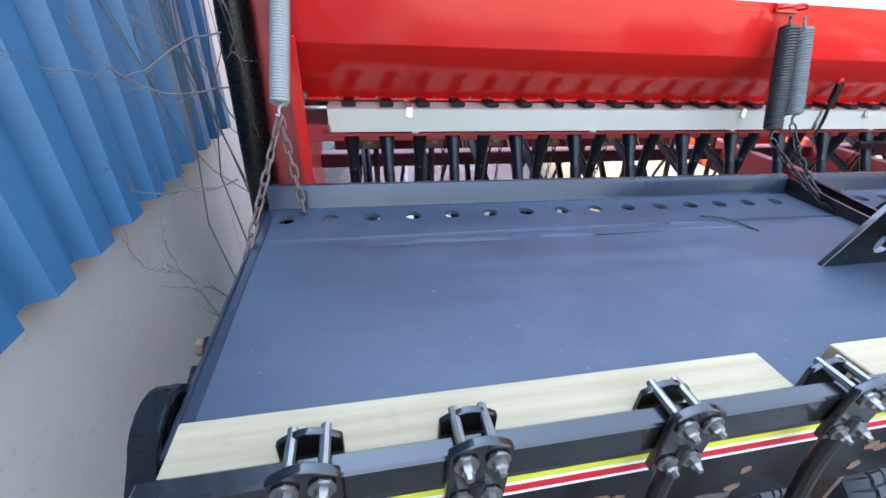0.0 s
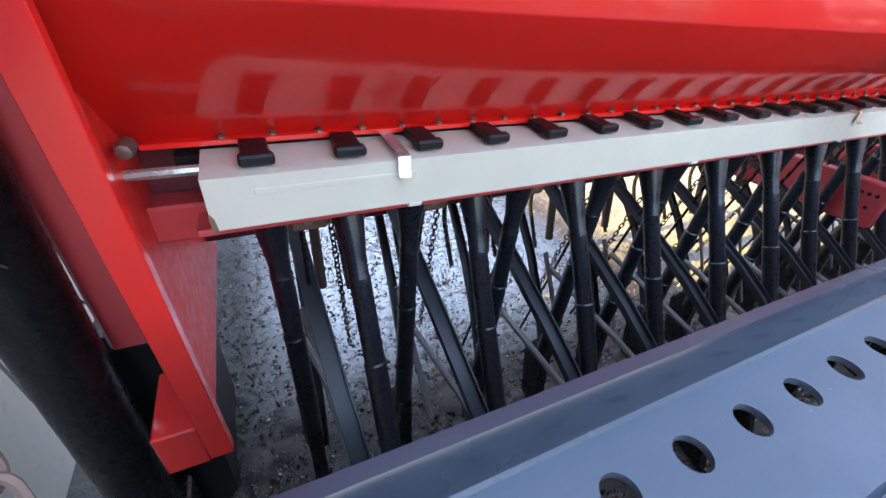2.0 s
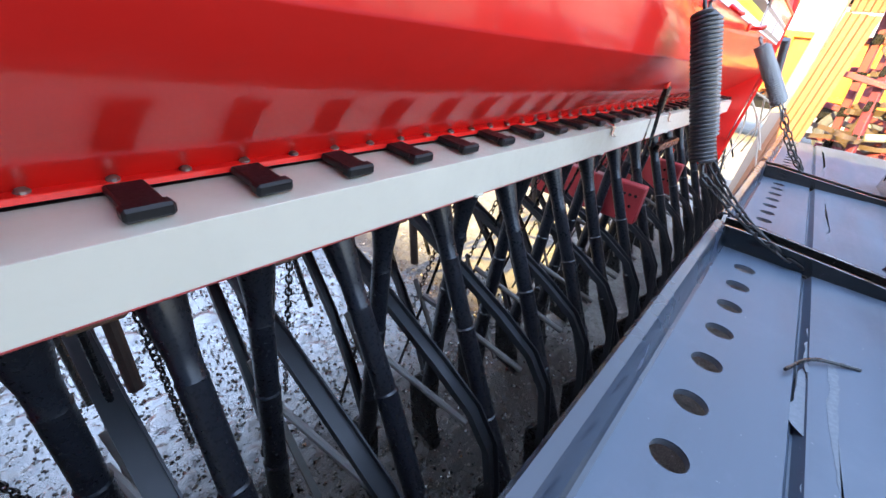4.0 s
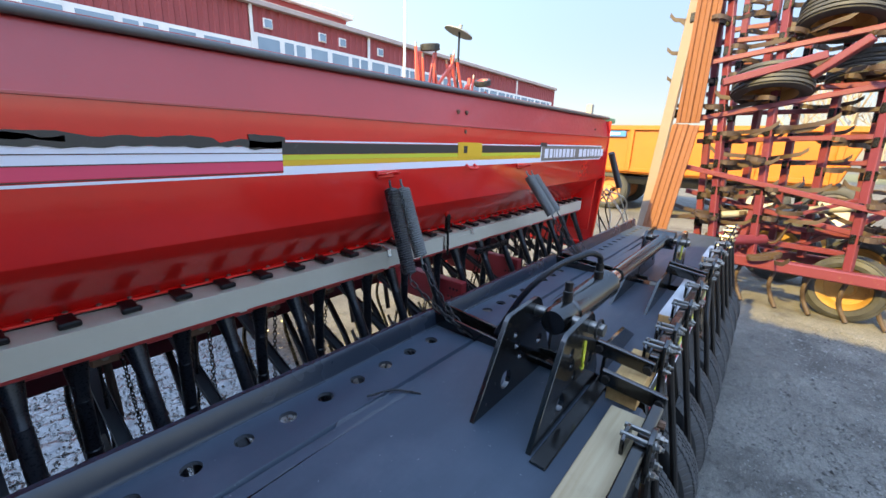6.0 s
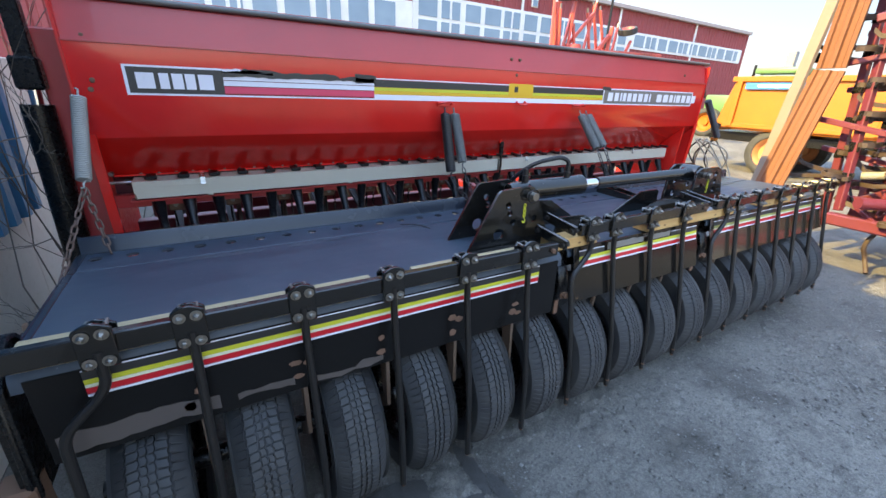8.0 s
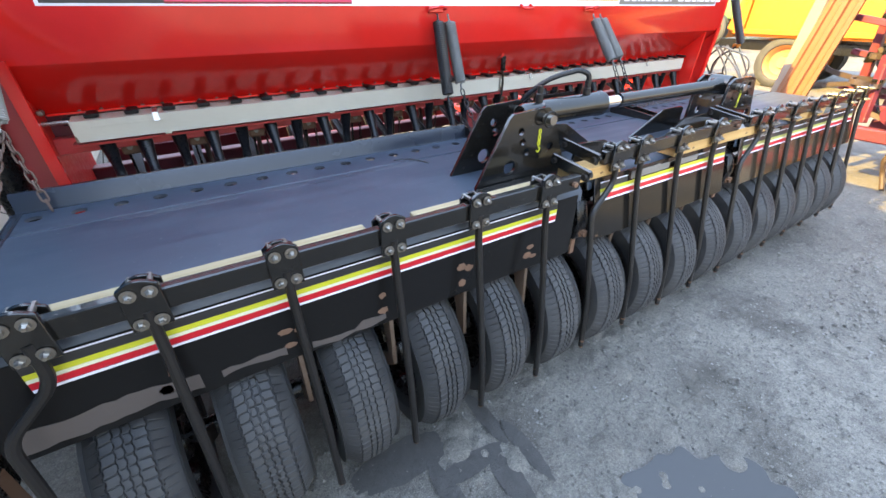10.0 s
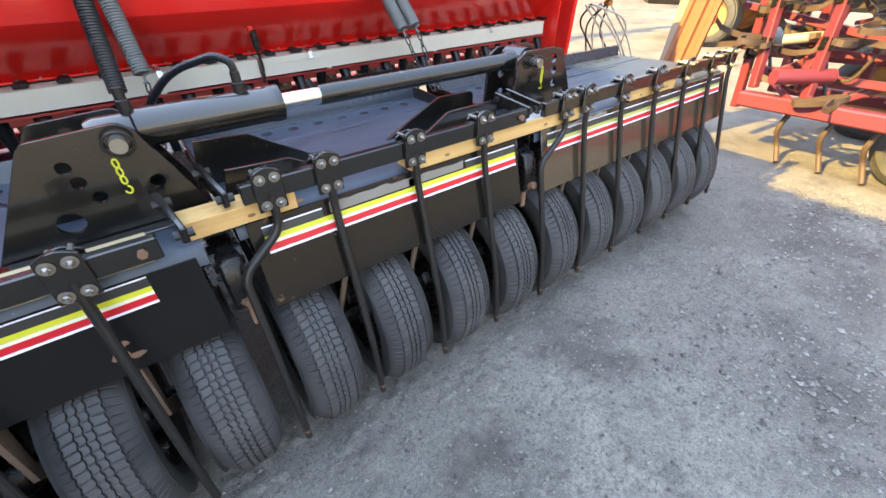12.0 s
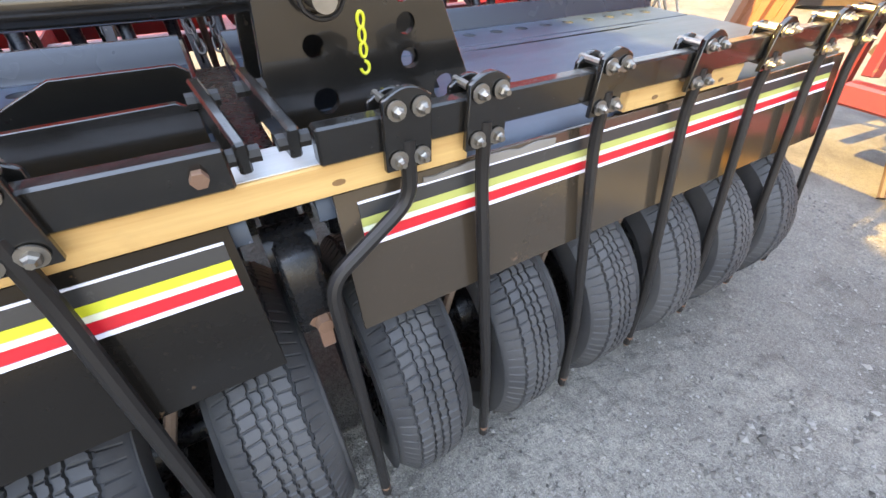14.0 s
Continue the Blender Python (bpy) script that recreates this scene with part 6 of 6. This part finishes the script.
# flag pole and yard lamp
fp = part("flag_pole", sweep([(12.9, 12.0, 0), (12.9, 12.0, 9.0)], [0.075, 0.035], 12), WTRIM)
tagged(fp, "slender white flag pole before the factory", "pole")
yl = thing("yard_lamp", (11.7, 8.4, 0), "dark pole with a shallow round dish on top", "lamp")
part("pole", rod((11.7, 8.4, 0), (11.7, 8.4, 4.75), 0.035, 10), BLACK, yl)
bm = lathe([(0, 0.0), (0, 0.10), (-0.05, 0.40), (-0.09, 0.47), (-0.075, 0.47), (-0.03, 0.40), (0.03, 0.1), (0.10, 0.06), (0.16, 0.05), (0.16, 0)], 32, "z")
bmesh.ops.transform(bm, matrix=Matrix.Translation((11.7, 8.4, 4.8)) @ Euler((0.25, 0.22, 0)).to_matrix().to_4x4(), verts=bm.verts)
part("dish", bm, painted("dull_grey_dish", (0.16, 0.17, 0.16), 0.5, (0.3, 0.3, 0.28), 0.4), yl)

# ---- folded tedder standing behind the hopper ----
td = thing("folded_tedder", (7.6, 5.6, 0), "bright red folded rotary tedder with small tyres", "tedder")
TED = painted("bright_red_paint", (0.62, 0.05, 0.03), 0.35, (0.35, 0.12, 0.08), 0.3, scale=6)


def tbar(a, b, w=0.06, name="arm"):
    return bar(a, b, w, w, TED, name, td)


tbar((6.6, 5.6, 1.2), (8.9, 5.5, 1.3), 0.12, "main_frame")
tbar((6.95, 5.6, 0.0), (6.95, 5.6, 1.3), 0.1, "leg"), tbar((8.6, 5.5, 0), (8.6, 5.5, 1.3), 0.1, "leg")
tbar((6.95, 5.6, 1.2), (6.85, 5.6, 3.05), 0.11), tbar((7.1, 5.6, 2.2), (7.3, 5.6, 3.1), 0.05), tbar((7.2, 5.6, 2.3), (7.75, 5.5, 2.95), 0.06)
tbar((7.2, 5.6, 1.3), (8.2, 5.4, 2.6), 0.07), tbar((8.2, 5.5, 1.3), (8.25, 5.4, 2.75), 0.07), tbar((8.4, 5.5, 1.3), (8.9, 5.4, 2.55), 0.05)
tbar((6.9, 5.6, 2.2), (8.5, 5.5, 2.3), 0.09), tbar((8.2, 5.5, 2.3), (9.9, 5.3, 2.32), 0.06), tbar((6.4, 5.6, 2.1), (7.2, 5.6, 2.3), 0.06)
for c in ((7.3, 5.5, 2.25), (8.3, 5.4, 2.2)):
    part("rotor_hub", lathe([(-0.08, 0), (-0.08, 0.12), (0.0, 0.17), (0.10, 0.15), (0.12, 0)], 20, "z", c), TED, td)
    for k in range(6):
        a = k * math.pi / 3
        e = Vector(c) + Vector((0.55 * math.cos(a), 0.25 * math.sin(a), 0.10 * math.sin(a)))
        tbar(c, e, 0.03, "rotor_arm")
        for s in (-0.02, 0.02):
            part("tooth", rod(e + Vector((s, 0, 0)), e + Vector((s, -0.05, -0.38)), 0.005, 5), ZINC, td)
for k in range(10):
    part("tooth", rod((9.2 + 0.06 * k, 5.3, 2.33), (9.2 + 0.06 * k, 5.28, 2.18), 0.008, 5), RUST, td)
for p, ang in (((7.05, 5.5, 3.15), 80), ((8.75, 5.4, 2.72), 70), ((6.3, 5.6, 2.02), 80)):
    road_wheel(td, p, 0.19, 0.13, (0, radians(ang), 0.3), TED)


for k in range(9):
    a = Vector((6.7 + 0.22 * k, 5.5, 2.2))
    b = a + Vector((rt.uniform(-0.25, 0.3), rt.uniform(-0.1, 0.1), rt.uniform(0.45, 0.95)))
    tbar(a, b, 0.045, "folded_arm")
    part("arm_end", rod(b, b + (b - a).normalized() * 0.08, 0.02, 8), ZINC, td, "pale worn arm end")


# ---- tractors in the distance ----
def tractor(at, paint, label):
    x, y, z = at
    t = thing("tractor", at, label, "tractor", group="parked tractors")
    part("hood", box((x - 0.45, y + 0.3, 1.0), (x + 0.45, y + 2.2, 1.75), 0.08, seg=2), paint, t)
    part("cab_base", box((x - 0.8, y - 1.2, 0.9), (x + 0.8, y + 0.3, 1.6), 0.06), paint, t)
    part("cab_glass", box((x - 0.72, y - 1.1, 1.6), (x + 0.72, y + 0.2, 2.55), 0.05), PANE, t)
    part("cab_roof", box((x - 0.82, y - 1.25, 2.55), (x + 0.82, y + 0.35, 2.78), 0.07, seg=2), paint, t)
    part("exhaust", rod((x - 0.5, y + 0.5, 1.7), (x - 0.5, y + 0.5, 2.9), 0.05, 10), BLACK, t)
    for sx in (-0.85, 0.85):
        road_wheel(t, (x + sx, y - 0.7, 0.85), 0.85, 0.5, (0, 0, 0), YELLOW)
        road_wheel(t, (x + sx, y + 1.7, 0.6), 0.6, 0.4, (0, 0, 0), YELLOW)


tractor((21.0, 7.6, 0), painted("green_tractor_paint", (0.03, 0.20, 0.05), 0.35), "green tractor parked across the yard")
tractor((28.0, 8.2, 0), RED_OLD, "faded red tractor parked across the yard")
st = part("grey_stack", box((29.8, 10.5, 0), (30.2, 10.9, 4.3), 0.03), painted("grey_stack_paint", (0.3, 0.3, 0.29), 0.7))
tagged(st, "grey square flue standing far off", "flue")

# ---- bare trees at the edge of the yard ----
FAR_BARK = painted("far_bare_bark", (0.22, 0.17, 0.13), 0.85, (0.32, 0.27, 0.22), 0.6, scale=3)


def bare_tree(x, y, height, seed):
    r = random.Random(seed)
    t = thing("bare_tree", (x, y, 0), "leafless tree with fine brown twigs", "tree", group="bare trees")
    bm = bmesh.new()

    def limb(p, d, length, rad, depth):
        pts, q = [p.copy()], p.copy()
        for i in range(4):
            d = (d + Vector((r.uniform(-0.25, 0.25), r.uniform(-0.25, 0.25), r.uniform(-0.05, 0.2)))).normalized()
            q = q + d * length / 4
            pts.append(q.copy())
        sweep(pts, [rad * (1 - 0.6 * i / 4) for i in range(5)], 4, bm, cap=False)
        if depth:
            for k in range(4):
                side = Vector((r.uniform(-1, 1), r.uniform(-1, 1), r.uniform(0.1, 0.9)))
                limb(pts[r.randint(1, 4)], (d * 0.5 + side).normalized(), length * r.uniform(0.5, 0.75), rad * 0.5, depth - 1)

    for k in range(7):
        a = r.uniform(0, 6.28)
        limb(Vector((x, y, height * r.uniform(0.22, 0.55))), Vector((math.cos(a), math.sin(a), 0.9)).normalized(), height * 0.35, 0.07, 3)
    part("crown", bm, FAR_BARK, t)
    part("trunk", sweep([(x, y, 0), (x + 0.1, y, height * 0.4), (x, y + 0.1, height * 0.8)], [0.18, 0.12, 0.04], 8), FAR_BARK, t)


for k, (x, y) in enumerate(((26, -2.4), (29, -4.6), (33, -1.0), (31, -7.5), (37, -5.0), (40, -9))):
    bare_tree(x, y, 5.5 + (k % 3), 40 + k)
bank = pool("far_verge", 40, -8, 9, 7, 77, painted("dry_verge", (0.20, 0.16, 0.09), 0.9, (0.1, 0.12, 0.05), 0.6, scale=0.8), 0.01, "dry grass verge at the edge of the yard")
bank["category"], bank["group"] = "verge", "verge"

# ---- loose stones on the yard ----
OCTA = np.array([(1, 0, 0), (-1, 0, 0), (0, 1, 0), (0, -1, 0), (0, 0, 1), (0, 0, -0.6)])
OCTA_FACES = [(0, 2, 4), (2, 1, 4), (1, 3, 4), (3, 0, 4), (2, 0, 5), (1, 2, 5), (3, 1, 5), (0, 3, 5)]


def chips(name, seed, px, py, size, mat, label):
    """Many small angular stones lying on the ground, joined."""
    r = np.random.RandomState(seed)
    verts, faces = [], []
    for k in range(len(px)):
        s = OCTA * size[k] * r.uniform(0.6, 1.4, (6, 1))
        a = r.uniform(0, 6.28)
        x, y = s[:, 0] * math.cos(a) - s[:, 1] * math.sin(a), s[:, 0] * math.sin(a) + s[:, 1] * math.cos(a)
        n0 = len(verts)
        verts += [(px[k] + i, py[k] + j, w * 0.7 + size[k] * 0.25) for i, j, w in zip(x, y, s[:, 2])]
        faces += [(n0 + i, n0 + j, n0 + w) for i, j, w in OCTA_FACES]
    me = bpy.data.meshes.new(name)
    me.from_pydata(verts, [], faces)
    me.materials.append(mat)
    tagged(new(name, me), label, "stones", kind="stuff")


rg = np.random.RandomState(5)
STONE = Nodes("grey_stone_chips")
rnd = STONE.t.nodes.new("ShaderNodeNewGeometry").outputs["Random Per Island"]
STONE = STONE.done(STONE.ramp(rnd, [(0.0, (0.05, 0.047, 0.043)), (0.5, (0.12, 0.112, 0.10)), (0.85, (0.17, 0.16, 0.145)), (1.0, (0.21, 0.20, 0.185))]), 0.8)
chips("loose_stones", 5, rg.uniform(0.3, 5.2, 40000), rg.uniform(-2.2, 0.15, 40000), 0.0016 + 0.0062 * rg.rand(40000) ** 3.5, STONE, "scattered grey stone chips on the gravel yard")
chips("loose_clods", 7, rg.uniform(2.9, 5.0, 2600), -0.35 - 1.3 * rg.rand(2600) ** 0.8, 0.0045 + 0.011 * rg.rand(2600) ** 3, STONE, "crumbly grey clods of trodden gravel on the yard")
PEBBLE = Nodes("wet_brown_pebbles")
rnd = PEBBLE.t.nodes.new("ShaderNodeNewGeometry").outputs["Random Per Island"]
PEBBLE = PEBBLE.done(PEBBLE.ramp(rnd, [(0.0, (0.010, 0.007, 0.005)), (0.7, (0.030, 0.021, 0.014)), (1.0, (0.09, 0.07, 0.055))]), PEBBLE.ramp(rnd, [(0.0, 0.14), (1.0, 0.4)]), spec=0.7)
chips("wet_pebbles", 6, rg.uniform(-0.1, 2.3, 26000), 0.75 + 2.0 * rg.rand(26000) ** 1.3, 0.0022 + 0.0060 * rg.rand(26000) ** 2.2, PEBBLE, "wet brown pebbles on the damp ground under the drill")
